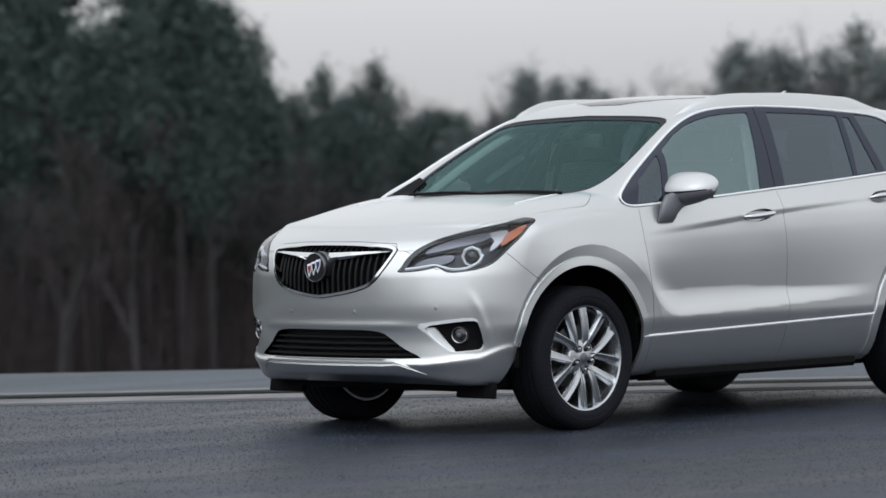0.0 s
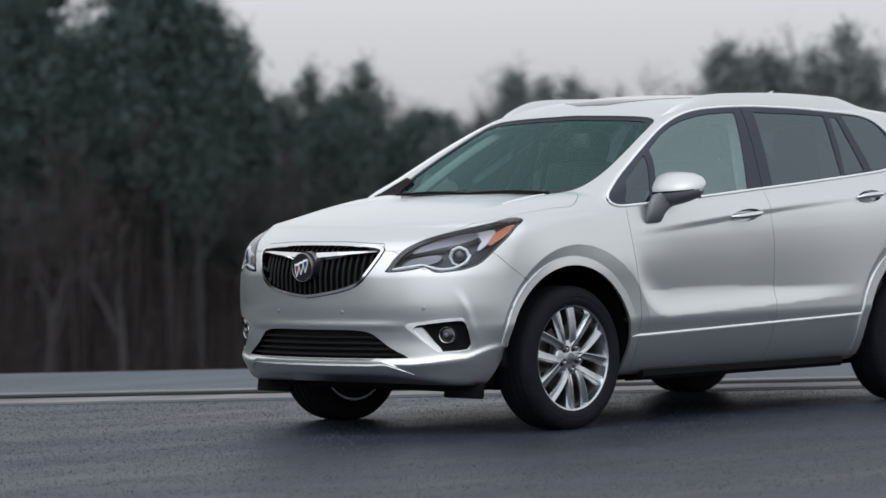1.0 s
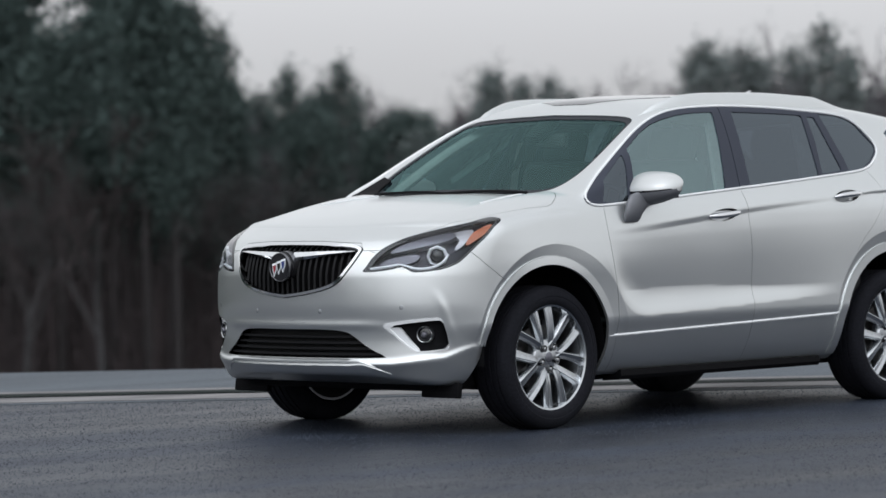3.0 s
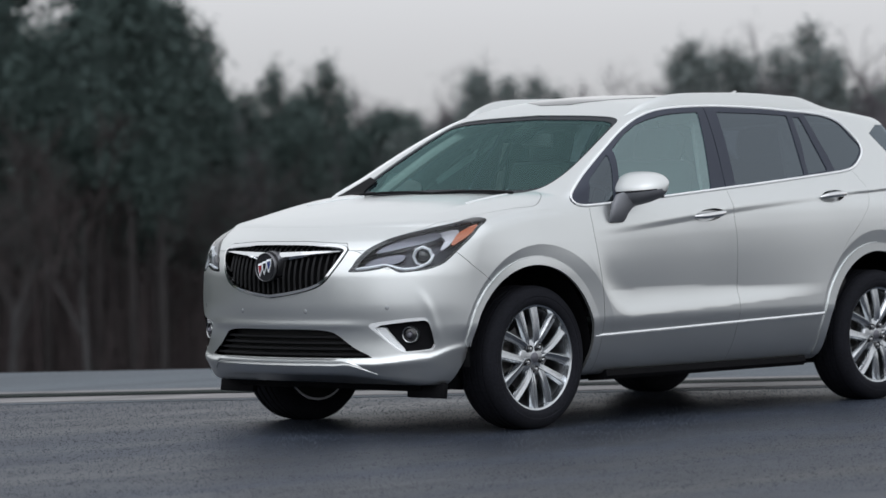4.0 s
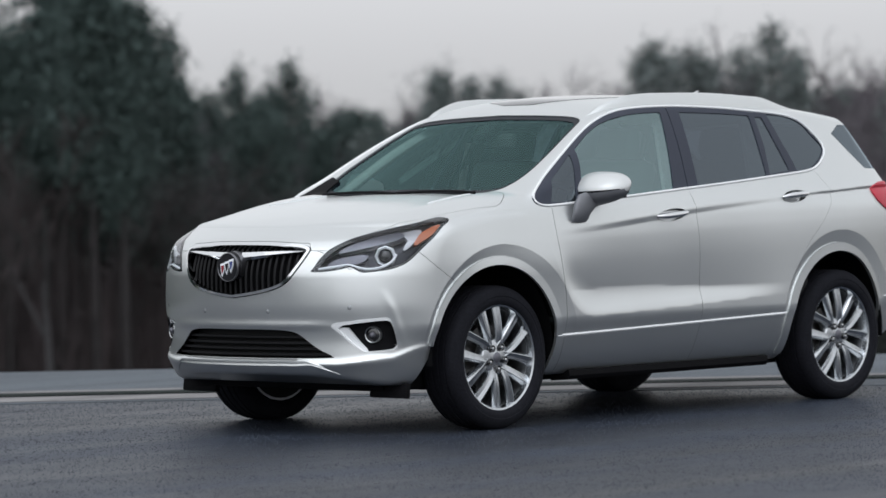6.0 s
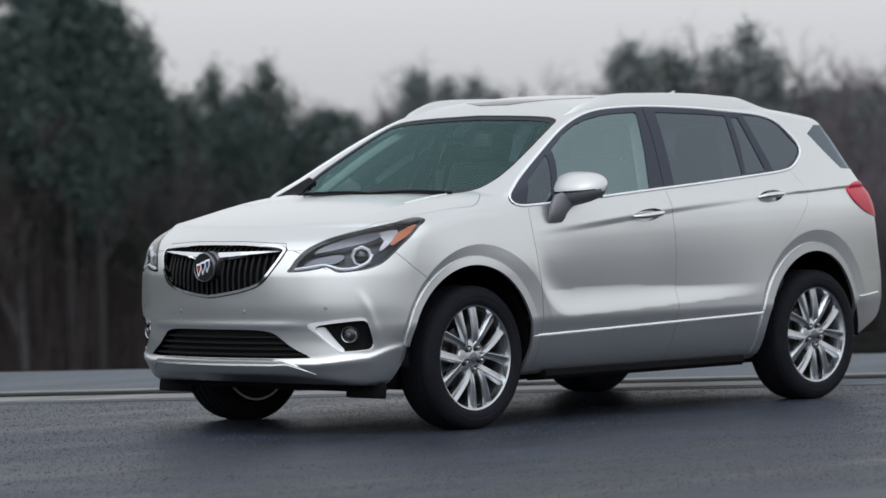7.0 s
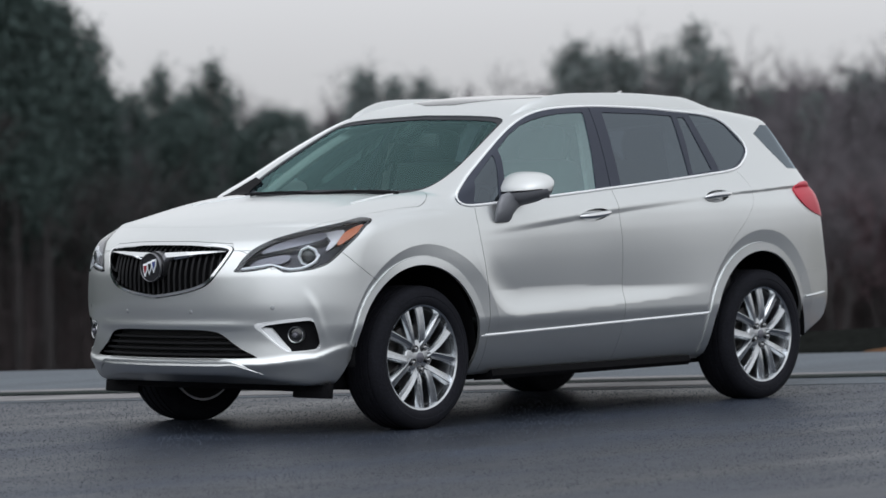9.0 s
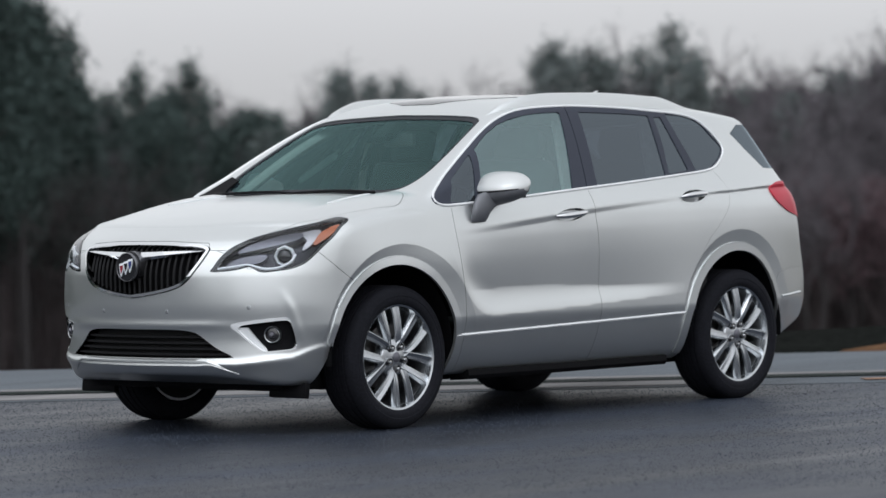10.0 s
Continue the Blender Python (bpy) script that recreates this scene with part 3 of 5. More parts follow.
rng = np.random.default_rng(7)
PINES = [pine(s, 16.0, lo_, w_) for s, lo_, w_ in ((1, 8.0, 2.4), (2, 7.0, 2.8), (3, 9.0, 2.2), (4, 6.5, 2.6), (5, 8.5, 3.0), (6, 7.5, 2.3))]
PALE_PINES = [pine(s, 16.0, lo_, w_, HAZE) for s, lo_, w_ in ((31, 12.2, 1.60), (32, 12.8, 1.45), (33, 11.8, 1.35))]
SLIM_PINES = [pine(s, 16.0, lo_, w_) for s, lo_, w_ in ((51, 9.5, 0.95), (52, 11.2, 1.15))]
BARES = [bare(s, 14.0, TWIGS, "leafless grey brown tree in the wood behind the apron", sp) for s, sp in ((11, 0.42), (12, 0.5), (13, 0.36), (14, 0.55))]
DARK_BARES = [bare(s, 14.0, BARK, "dark leafless tree before the pines", sp) for s, sp in ((41, 0.36), (42, 0.45))]
PALE_BARK = grain(shader("pale weathered bark", (0.050, 0.048, 0.051), 0.95), (0.050, 0.048, 0.051), 6, 0.3, 0.4)
GREYS = [bare(61, 14.0, BRUSH, "pale-barked leafless tree before the pines", 0.30, PALE_BARK)]
REDS = [bare(s, 6.0, PINK_TWIGS, "small reddish budding tree at the wood's edge", 0.5) for s in (21, 22)]
used = set()


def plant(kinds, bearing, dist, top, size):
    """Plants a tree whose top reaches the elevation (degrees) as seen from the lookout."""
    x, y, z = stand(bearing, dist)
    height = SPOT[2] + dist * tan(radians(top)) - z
    k = int(rng.integers(len(kinds)))
    m = pose(x, y, z - 0.1, rng.normal(0, 1.2), rng.normal(0, 1.2), rng.uniform(0, 360))
    src = kinds[k]
    s = height / size
    if src.name not in used:
        used.add(src.name)
        ob, ob.matrix_basis = src, m
    else:
        ob = copy_thing(src, m)
    ob.scale = (s * rng.uniform(0.9, 1.1),) * 2 + (s,)


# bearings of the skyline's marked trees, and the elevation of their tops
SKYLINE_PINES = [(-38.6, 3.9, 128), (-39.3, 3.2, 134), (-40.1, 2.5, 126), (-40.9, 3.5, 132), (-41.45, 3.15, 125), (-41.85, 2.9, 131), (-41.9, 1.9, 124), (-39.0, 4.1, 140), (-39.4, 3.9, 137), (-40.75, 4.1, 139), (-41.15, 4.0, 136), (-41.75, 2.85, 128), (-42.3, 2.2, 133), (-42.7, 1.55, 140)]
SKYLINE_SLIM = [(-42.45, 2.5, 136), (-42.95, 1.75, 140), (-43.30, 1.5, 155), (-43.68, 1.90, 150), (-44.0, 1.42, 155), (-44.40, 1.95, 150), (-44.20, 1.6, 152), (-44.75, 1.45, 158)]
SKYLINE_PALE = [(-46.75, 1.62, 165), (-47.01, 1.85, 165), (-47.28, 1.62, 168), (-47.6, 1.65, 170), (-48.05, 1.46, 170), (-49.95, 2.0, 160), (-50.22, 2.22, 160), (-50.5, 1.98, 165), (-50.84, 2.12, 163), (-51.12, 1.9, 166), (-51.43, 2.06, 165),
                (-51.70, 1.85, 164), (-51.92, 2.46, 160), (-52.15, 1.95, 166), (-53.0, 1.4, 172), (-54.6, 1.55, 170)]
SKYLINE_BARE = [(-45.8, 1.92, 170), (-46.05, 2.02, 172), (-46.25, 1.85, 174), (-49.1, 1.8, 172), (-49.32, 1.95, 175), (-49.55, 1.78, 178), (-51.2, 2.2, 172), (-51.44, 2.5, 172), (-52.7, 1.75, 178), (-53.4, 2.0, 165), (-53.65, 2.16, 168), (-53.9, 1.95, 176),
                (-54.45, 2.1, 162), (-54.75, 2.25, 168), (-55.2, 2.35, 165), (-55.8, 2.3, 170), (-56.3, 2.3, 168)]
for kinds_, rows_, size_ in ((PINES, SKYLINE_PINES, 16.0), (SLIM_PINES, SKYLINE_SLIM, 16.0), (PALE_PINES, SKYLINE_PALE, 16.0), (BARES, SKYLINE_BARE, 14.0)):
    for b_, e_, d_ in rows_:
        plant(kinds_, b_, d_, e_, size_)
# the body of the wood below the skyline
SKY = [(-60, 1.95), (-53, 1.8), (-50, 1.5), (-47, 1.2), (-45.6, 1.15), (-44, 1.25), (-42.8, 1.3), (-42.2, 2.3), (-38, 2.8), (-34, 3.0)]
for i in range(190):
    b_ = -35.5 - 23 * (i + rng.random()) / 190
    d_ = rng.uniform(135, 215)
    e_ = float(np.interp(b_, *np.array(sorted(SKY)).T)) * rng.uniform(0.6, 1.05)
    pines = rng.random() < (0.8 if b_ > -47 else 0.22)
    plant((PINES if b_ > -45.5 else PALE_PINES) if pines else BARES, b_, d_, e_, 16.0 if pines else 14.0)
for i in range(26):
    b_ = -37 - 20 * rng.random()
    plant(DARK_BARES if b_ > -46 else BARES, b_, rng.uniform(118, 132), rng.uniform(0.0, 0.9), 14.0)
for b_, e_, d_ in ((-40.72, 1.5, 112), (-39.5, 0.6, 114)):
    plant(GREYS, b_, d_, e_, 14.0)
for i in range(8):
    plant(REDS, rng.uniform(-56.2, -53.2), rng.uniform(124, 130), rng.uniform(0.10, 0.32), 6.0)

# brush and saplings along the foot of the wood
bv, bf = [], []
for i in range(6800):
    b_, d_ = rng.uniform(-60, -33), rng.uniform(122, 175)
    x, y, z = stand(b_, d_)
    h = rng.uniform(1.2, 5.5)
    top = (x + rng.normal(0, 0.5), y + rng.normal(0, 0.5), z + h)
    limb(bv, bf, (x, y, z - 0.1), top, 0.035, 0.012, 3)
    for _ in range(3):
        s = rng.uniform(0.3, 0.95)
        p = np.array([x, y, z]) + (np.array(top) - (x, y, z)) * s
        limb(bv, bf, p, p + rng.normal(0, 0.55, 3) + (0, 0, 0.4), 0.018, 0.006, 3)
tagged(new("brush", mesh("brush", bv, bf, BRUSH, smooth=False)), "brown leafless brush and saplings under the trees", "brush", kind="stuff")
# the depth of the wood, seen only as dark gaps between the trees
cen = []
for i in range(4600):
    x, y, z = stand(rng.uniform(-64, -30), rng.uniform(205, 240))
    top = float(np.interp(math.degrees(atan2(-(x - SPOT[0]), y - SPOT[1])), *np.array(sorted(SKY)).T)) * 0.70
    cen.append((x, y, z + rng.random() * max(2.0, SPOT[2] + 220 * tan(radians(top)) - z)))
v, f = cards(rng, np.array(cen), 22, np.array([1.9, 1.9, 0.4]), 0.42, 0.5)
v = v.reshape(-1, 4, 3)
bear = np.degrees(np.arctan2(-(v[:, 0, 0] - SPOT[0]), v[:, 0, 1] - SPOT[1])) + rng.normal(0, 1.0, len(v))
# the shade deep in the wood is put into the cards' dark colours
for sel, mat, label in ((bear > -46, BRUSH, "dark backdrop of dense pine woods, its shade in the colour"), (bear <= -46, FAR_TWIGS, "grey backdrop of dense leafless woods, its shade in the colour")):
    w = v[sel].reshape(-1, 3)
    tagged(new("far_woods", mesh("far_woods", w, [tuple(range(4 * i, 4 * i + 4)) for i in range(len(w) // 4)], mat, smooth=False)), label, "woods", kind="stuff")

# unseen pine woods, added round the apron's end to dim the car's nose
cen = []
for i in range(5200):
    b_, d_ = rng.uniform(-33, 88), rng.uniform(62, 84)
    x, y, z = stand(b_, d_)
    cen.append((x, y, -4.0 + 17.0 * rng.random() ** 1.2 * (0.75 + 0.25 * sin(b_ * 1.7) * sin(b_ * 0.6))))
v, f = cards(rng, np.array(cen), 16, np.array([1.5, 1.5, 0.9]), 0.40, 0.5)
tagged(new("dimming_woods", mesh("dimming_woods", v, f, NEEDLES, smooth=False)), "unseen pine woods added to dim the car's nose", "woods", kind="stuff")


# ---- the car's shell: the skin is meshed once, then cut along its panel lines ----
def surface_nets(step):
    """Meshes the near half of the skin with even quads, split into triangles."""
    xs = np.arange(-1.02, 3.80, step)
    ys = -step / 2 + step * np.arange(-int(1.0 / step), 2)
    zs = np.arange(0.19, 1.72, step)
    X, Y, Z = np.meshgrid(xs, ys, zs, indexing="ij")
    F = skin(X.ravel(), Y.ravel(), Z.ravel()).reshape(X.shape)
    inside = F < 0
    corner = [inside[i:F.shape[0] - 1 + i, j:F.shape[1] - 1 + j, k:F.shape[2] - 1 + k] for i in (0, 1) for j in (0, 1) for k in (0, 1)]
    total = sum(c.astype(int) for c in corner)
    active = (total > 0) & (total < 8)
    index = -np.ones(active.shape, int)
    index[active] = np.arange(active.sum())
    cells = np.argwhere(active)
    P = np.stack([xs[cells[:, 0]], ys[cells[:, 1]], zs[cells[:, 2]]], 1) + step / 2
    quads = []
    for ax in range(3):
        a = np.take(inside, range(F.shape[ax] - 1), ax)
        b = np.take(inside, range(1, F.shape[ax]), ax)
        for flip, hit in ((False, a & ~b), (True, ~a & b)):
            e = np.argwhere(hit)
            u, w = (ax + 1) % 3, (ax + 2) % 3
            ok = (e[:, u] > 0) & (e[:, w] > 0) & (e[:, u] < F.shape[u] - 1) & (e[:, w] < F.shape[w] - 1)
            e = e[ok]
            q = []
            for du, dw in ((1, 1), (0, 1), (0, 0), (1, 0)):
                c = e.copy()
                c[:, u] -= du
                c[:, w] -= dw
                q.append(index[c[:, 0], c[:, 1], c[:, 2]])
            q = np.stack(q, 1)
            quads.append(q[:, ::-1] if flip else q)
    quads = np.concatenate(quads)
    quads = quads[(quads >= 0).all(1)]
    seam = np.abs(P[:, 1]) < 1e-6
    for _ in range(3):
        P, _n = settle(P, 1)
        P[seam, 1] = 0
    P, _n = settle(P, 2)
    P[seam, 1] = 0
    return P, np.concatenate([quads[:, [0, 1, 2]], quads[:, [0, 2, 3]]])


class Shell:
    """Triangles on the skin that can be cut along a field's zero line."""

    def __init__(self, P, T):
        self.P, self.T = P, T

    def cut(self, field):
        """Splits into (inside, outside) along field(x, y, z) = 0."""
        P, T = self.P, self.T
        val = field(*P.T)
        val = np.where(np.abs(val) < 2e-4, 2e-4, val)
        s = val < 0
        cnt = s[T].sum(1)
        mixed_ = (cnt == 1) | (cnt == 2)
        M = T[mixed_]
        if len(M) == 0:
            return Shell(P, T[cnt == 3]), Shell(P, T[cnt == 0])
        odd = np.where(cnt[mixed_] == 1, True, False)
        sm = s[M]
        k = np.where(odd, np.argmax(sm, 1), np.argmin(sm, 1))
        r = np.arange(len(M))
        a, b, c = M[r, k], M[r, (k + 1) % 3], M[r, (k + 2) % 3]
        pairs = np.sort(np.concatenate([np.stack([a, b], 1), np.stack([a, c], 1)]), 1)
        uniq, inv = np.unique(pairs, axis=0, return_inverse=True)
        inv = inv.ravel()
        v0, v1 = val[uniq[:, 0]], val[uniq[:, 1]]
        t = (v0 / (v0 - v1))[:, None]
        newp = P[uniq[:, 0]] * (1 - t) + P[uniq[:, 1]] * t
        if len(newp):
            seam = np.abs(newp[:, 1]) < 1e-5
            newp = settle(newp, 2)[0]
            newp[seam, 1] = 0
        ab, ac = len(P) + inv[:len(M)], len(P) + inv[len(M):]
        P2 = np.concatenate([P, newp])
        tip, rest = np.stack([a, ab, ac], 1), np.concatenate([np.stack([ab, b, c], 1), np.stack([ab, c, ac], 1)])
        two = np.concatenate([odd, odd])
        inn = np.concatenate([T[cnt == 3], tip[odd], rest[~two]])
        out = np.concatenate([T[cnt == 0], tip[~odd], rest[two]])
        return Shell(P2, inn), Shell(P2, out)

    def scored(self, field):
        """The same surface with an edge along field(x, y, z) = 0."""
        a, b = self.cut(field)
        return Shell(a.P, np.concatenate([a.T, b.T]))

    def tidy(self):
        used_, inv = np.unique(self.T, return_inverse=True)
        return Shell(self.P[used_], inv.reshape(-1, 3))


def add(a, b):
    return Shell(np.concatenate([a.P, b.P]), np.concatenate([a.T, b.T + len(a.P)]))


def inside_loop(pts, h, v):
    """Signed distance (negative inside) to a closed loop in a plane."""
    d = np.full(h.shape, 1e9)
    ins = np.zeros(h.shape, bool)
    for (x0, y0), (x1, y1) in zip(pts, np.roll(pts, -1, 0)):
        ex, ey = x1 - x0, y1 - y0
        t = np.clip(((h - x0) * ex + (v - y0) * ey) / (ex * ex + ey * ey + 1e-12), 0, 1)
        d = np.minimum(d, (h - x0 - t * ex) ** 2 + (v - y0 - t * ey) ** 2)
        if abs(ey) > 1e-12:
            ins ^= ((y0 > v) != (y1 > v)) & (h < x0 + (v - y0) * ex / ey)
    return np.where(ins, -1, 1) * np.sqrt(d)


def to_line(pts, h, v):
    d = np.full(h.shape, 1e9)
    for (x0, y0), (x1, y1) in zip(pts[:-1], pts[1:]):
        ex, ey = x1 - x0, y1 - y0
        t = np.clip(((h - x0) * ex + (v - y0) * ey) / (ex * ex + ey * ey + 1e-12), 0, 1)
        d = np.minimum(d, (h - x0 - t * ex) ** 2 + (v - y0 - t * ey) ** 2)
    return np.sqrt(d)


def flank(pts, rounding=3, lo=-2.0, hi=9.0, grow=0.0):
    """A field for a loop drawn on the car's side, in x and z."""
    loop_ = chaikin(pts, rounding) if rounding else np.array(pts, float)
    return lambda x, y, z: np.maximum(inside_loop(loop_, x, z) - grow, np.maximum(np.abs(y) * 0 + lo - x, x - hi))


def face(pts, rounding=3, front=True, grow=0.0):
    """A field for a loop drawn on the car's front (or back), in |y| and z, mirrored at the middle."""
    p = np.array(pts, float)
    middle = p[0, 0] == 0
    loop_ = chaikin(p, rounding, closed=not middle) if rounding else p
    full = np.concatenate([loop_, loop_[::-1] * (-1, 1)]) if middle else loop_
    def g(x, y, z):
        d = inside_loop(full, np.abs(y), z) - grow
        return np.maximum(d, (x + 0.2) if front else (3.0 - x))
    return g


def shell_mesh(name, sh, mat, lift=0.0, thick=0.012, mirror=0):
    """A cut piece as a mesh with turned-in edges. mirror: 0 the near side, 1 the far side, 2 both sides joined."""
    sh = sh.tidy()
    P, T = sh.P, sh.T
    N = settle(P.copy(), 0)[1]
    seam = np.abs(P[:, 1]) < 1e-5
    N[seam, 1] = 0
    e = np.sort(np.concatenate([T[:, [0, 1]], T[:, [1, 2]], T[:, [2, 0]]]), 1)
    d = np.concatenate([T[:, [0, 1]], T[:, [1, 2]], T[:, [2, 0]]])
    _, inv, cnt = np.unique(e, axis=0, return_inverse=True, return_counts=True)
    rim = d[cnt[inv.ravel()] == 1]
    rim = rim[~(seam[rim[:, 0]] & seam[rim[:, 1]])]
    P = P + N * lift
    faces = [tuple(t) for t in T]
    V, NN = P, N
    if thick and len(rim):
        ids = np.unique(rim)
        # the turned-in edge has vertices of its own, so that the panel's own normals stay clean
        out = dict(zip(ids, range(len(P), len(P) + len(ids))))
        inn = dict(zip(ids, range(len(P) + len(ids), len(P) + 2 * len(ids))))
        side = np.zeros((len(P), 3))
        ev = P[rim[:, 1]] - P[rim[:, 0]]
        en = np.cross(ev, N[rim[:, 0]])
        en /= np.linalg.norm(en, axis=1, keepdims=True) + 1e-12
        np.add.at(side, rim[:, 0], en)
        np.add.at(side, rim[:, 1], en)
        sn = side[ids]
        sn /= np.linalg.norm(sn, axis=1, keepdims=True) + 1e-12
        V = np.concatenate([P, P[ids], P[ids] - N[ids] * thick])
        NN = np.concatenate([N, sn, sn])
        faces += [(out[b], out[a], inn[a], inn[b]) for a, b in rim]
    if mirror == 1:
        V, NN, faces = V * (1, -1, 1), NN * (1, -1, 1), [f[::-1] for f in faces]
    if mirror == 2:
        k = len(V)
        faces = faces + [tuple(i + k for i in f[::-1]) for f in faces]
        V, NN = np.concatenate([V, V * (1, -1, 1)]), np.concatenate([NN, NN * (1, -1, 1)])
    return mesh(name, V, faces, mat, NN)


BELT = [(0.272, 1.118), (0.274, 1.098), (0.300, 1.084), (0.372, 1.082), (0.518, 1.091), (0.955, 1.120), (1.28, 1.143), (1.518, 1.160), (1.762, 1.176), (2.012, 1.195), (2.269, 1.215), (2.50, 1.233), (2.60, 1.246),
        (2.665, 1.272), (2.72, 1.306), (2.776, 1.348), (2.776, 1.380), (2.725, 1.442), (2.670, 1.500), (2.60, 1.531), (2.50, 1.547), (2.381, 1.556), (2.265, 1.562), (2.039, 1.577), (1.807, 1.584), (1.583, 1.587), (1.348, 1.579),
        (1.209, 1.567), (1.119, 1.551), (1.023, 1.522), (0.910, 1.477), (0.785, 1.416), (0.649, 1.343), (0.521, 1.271), (0.423, 1.215), (0.333, 1.166), (0.285, 1.134)]
dlo = flank(BELT, 2, grow=0.012)
glass_line = flank(BELT, 2)


def on_side(field):
    return lambda x, y, z: np.maximum(field(x, y, z), 0.45 - np.abs(y))


def split_line(pts):
    """A field that changes sign along an open line on the flank, upwards."""
    p = chaikin(pts, 2, closed=False)
    return lambda x, y, z: x - np.interp(z, p[:, 1], p[:, 0])


def groove(pts, width, plane="xz"):
    p = chaikin(pts, 2, closed=False)
    return lambda x, y, z: to_line(p, *((x, z) if plane == "xz" else (np.abs(y), z) if plane == "yz" else (x, np.abs(y)))) - width


shell = Shell(*surface_nets(0.0098))
# the pressed edges of the flank become edges of the mesh
for (cx, cz, lip_r), (wx, wz, wr) in zip(LIPS, WEDGES):
    for px, pz, pr in ((wx, wz, wr - 0.003), (wx, wz, wr + 0.003)):
        shell = shell.scored(lambda x, y, z: np.maximum(np.hypot(x - px, z - pz) - pr, np.maximum(0.5 - np.abs(y), 0.30 - z)))
for off in (-0.040, -0.002):
    shell = shell.scored(lambda x, y, z: np.maximum(np.maximum(z - spline(x, CREASE) - off, 0.6 - np.abs(y)), np.maximum(0.40 - x, x - 3.5)))

car = thing("car", "silver-white metallic crossover car parked on wet-dark asphalt", "car")

# wheel openings
for cx, cz in ARCHES:
    shell = shell.cut(lambda x, y, z: np.maximum(np.sqrt((x - cx) ** 2 + np.maximum(z - cz, -0.06 + 0 * z) ** 2) - 0.424, np.maximum(0.5 - np.abs(y), z - 0.9)))[1]
# the front opening widens towards its foot
shell = shell.cut(lambda x, y, z: np.maximum(np.maximum(-0.455 - 0.40 * (0.42 - z) - x, x), np.maximum(z - 0.42, 0.5 - np.abs(y))))[1]


def take(field):
    """Cuts a piece out of what is left of the shell."""
    global shell
    piece, shell = shell.cut(field)
    return piece


def both(name, sh, mat, parent, label="", **more):
    """The same piece on the near and on the far side."""
    return [part(name, shell_mesh(name, sh, mat, mirror=k, **more), mat, p, label) for k, p in zip((0, 1), parent if isinstance(parent, list) else [parent] * 2)]


def panel(loop_, gap_=0.0012):
    """A panel with a thin open gap all round it."""
    piece = take(loop_(-gap_))
    take(loop_(gap_))
    return piece


# ---- openings ----
def beside(field):
    """Keeps a flank field off the windscreen: only where the skin is near its full width."""
    return lambda x, y, z: np.maximum(field(x, y, z), spline(z, SECTION) + spline(x, PLAN) - 0.085 - 0.17 * ramp(x, 0.85, 1.15) - np.abs(y))


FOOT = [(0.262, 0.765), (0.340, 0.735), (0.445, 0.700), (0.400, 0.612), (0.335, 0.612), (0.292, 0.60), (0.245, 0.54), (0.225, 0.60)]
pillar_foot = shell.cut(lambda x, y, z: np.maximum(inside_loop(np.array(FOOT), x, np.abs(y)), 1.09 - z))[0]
arch_lips = [take(lambda x, y, z: np.maximum(np.maximum(np.hypot(x - cx, np.maximum(z - cz, -0.03)) - lip_r, 0.5 - np.abs(y)), np.maximum(np.where((x < -0.2) | (x > 2.9), foot, 0.27) - z, np.abs(x - cx) - 0.6)))
             for (cx, cz, lip_r), foot in zip(LIPS, (0.424, 0.47))]
side_glazing = take(beside(dlo))
SCREEN = [(0, 1.160), (0.30, 1.157), (0.50, 1.150), (0.595, 1.158), (0.640, 1.180), (0.662, 1.215), (0.668, 1.25), (0.664, 1.29), (0.640, 1.377), (0.606, 1.469), (0.576, 1.526), (0.38, 1.543), (0, 1.553)]


def screen_field(grow=0.0):
    loop_ = np.concatenate([p := chaikin(SCREEN, 2, closed=False), p[::-1] * (-1, 1)])
    return lambda x, y, z: np.maximum(inside_loop(loop_, np.abs(y), z) - grow, np.maximum(0.18 - x, x - 1.15))


windscreen = take(screen_field())
cowl = take(lambda x, y, z: np.maximum(np.maximum(x - 0.36, 0.222 + 0.10 * y * y - x), np.maximum(1.10 - z, np.abs(y) - 0.575)))
REAR = [(0, 1.505), (0.50, 1.49), (0.61, 1.475), (0.70, 1.30), (0.69, 1.255), (0.60, 1.235), (0, 1.215)]
rear_loop = np.concatenate([p := chaikin(REAR, 2, closed=False), p[::-1] * (-1, 1)])
blade = on_side(flank([(2.905, 1.440), (3.02, 1.489), (3.4, 1.489), (3.4, 1.24), (3.125, 1.248), (3.008, 1.344)], 0))
rear_glass = take(lambda x, y, z: np.minimum(np.maximum(inside_loop(rear_loop, np.abs(y), z), 3.12 - x), blade(x, y, z)))
sunroof = take(lambda x, y, z: np.maximum(inside_loop(chaikin([(1.12, 0.42), (1.12, -0.42), (2.35, -0.42), (2.35, 0.42)], 2), x, y), 1.5 - z))
HEADLAMP = [(-0.880, 0.786), (-0.866, 0.808), (-0.845, 0.852), (-0.819, 0.886), (-0.790, 0.911), (-0.727, 0.946), (-0.636, 0.973), (-0.522, 1.002), (-0.398, 1.028), (-0.325, 1.042), (-0.305, 1.040), (-0.312, 1.026), (-0.335, 1.014),
            (-0.375, 0.995), (-0.440, 0.952), (-0.508, 0.904), (-0.568, 0.851), (-0.604, 0.821), (-0.666, 0.796), (-0.725, 0.786), (-0.762, 0.782), (-0.775, 0.798), (-0.787, 0.813), (-0.806, 0.801), (-0.845, 0.789)]


def near_front(field, least=0.40):
    return lambda x, y, z: np.maximum(field(x, y, z), least - np.abs(y))


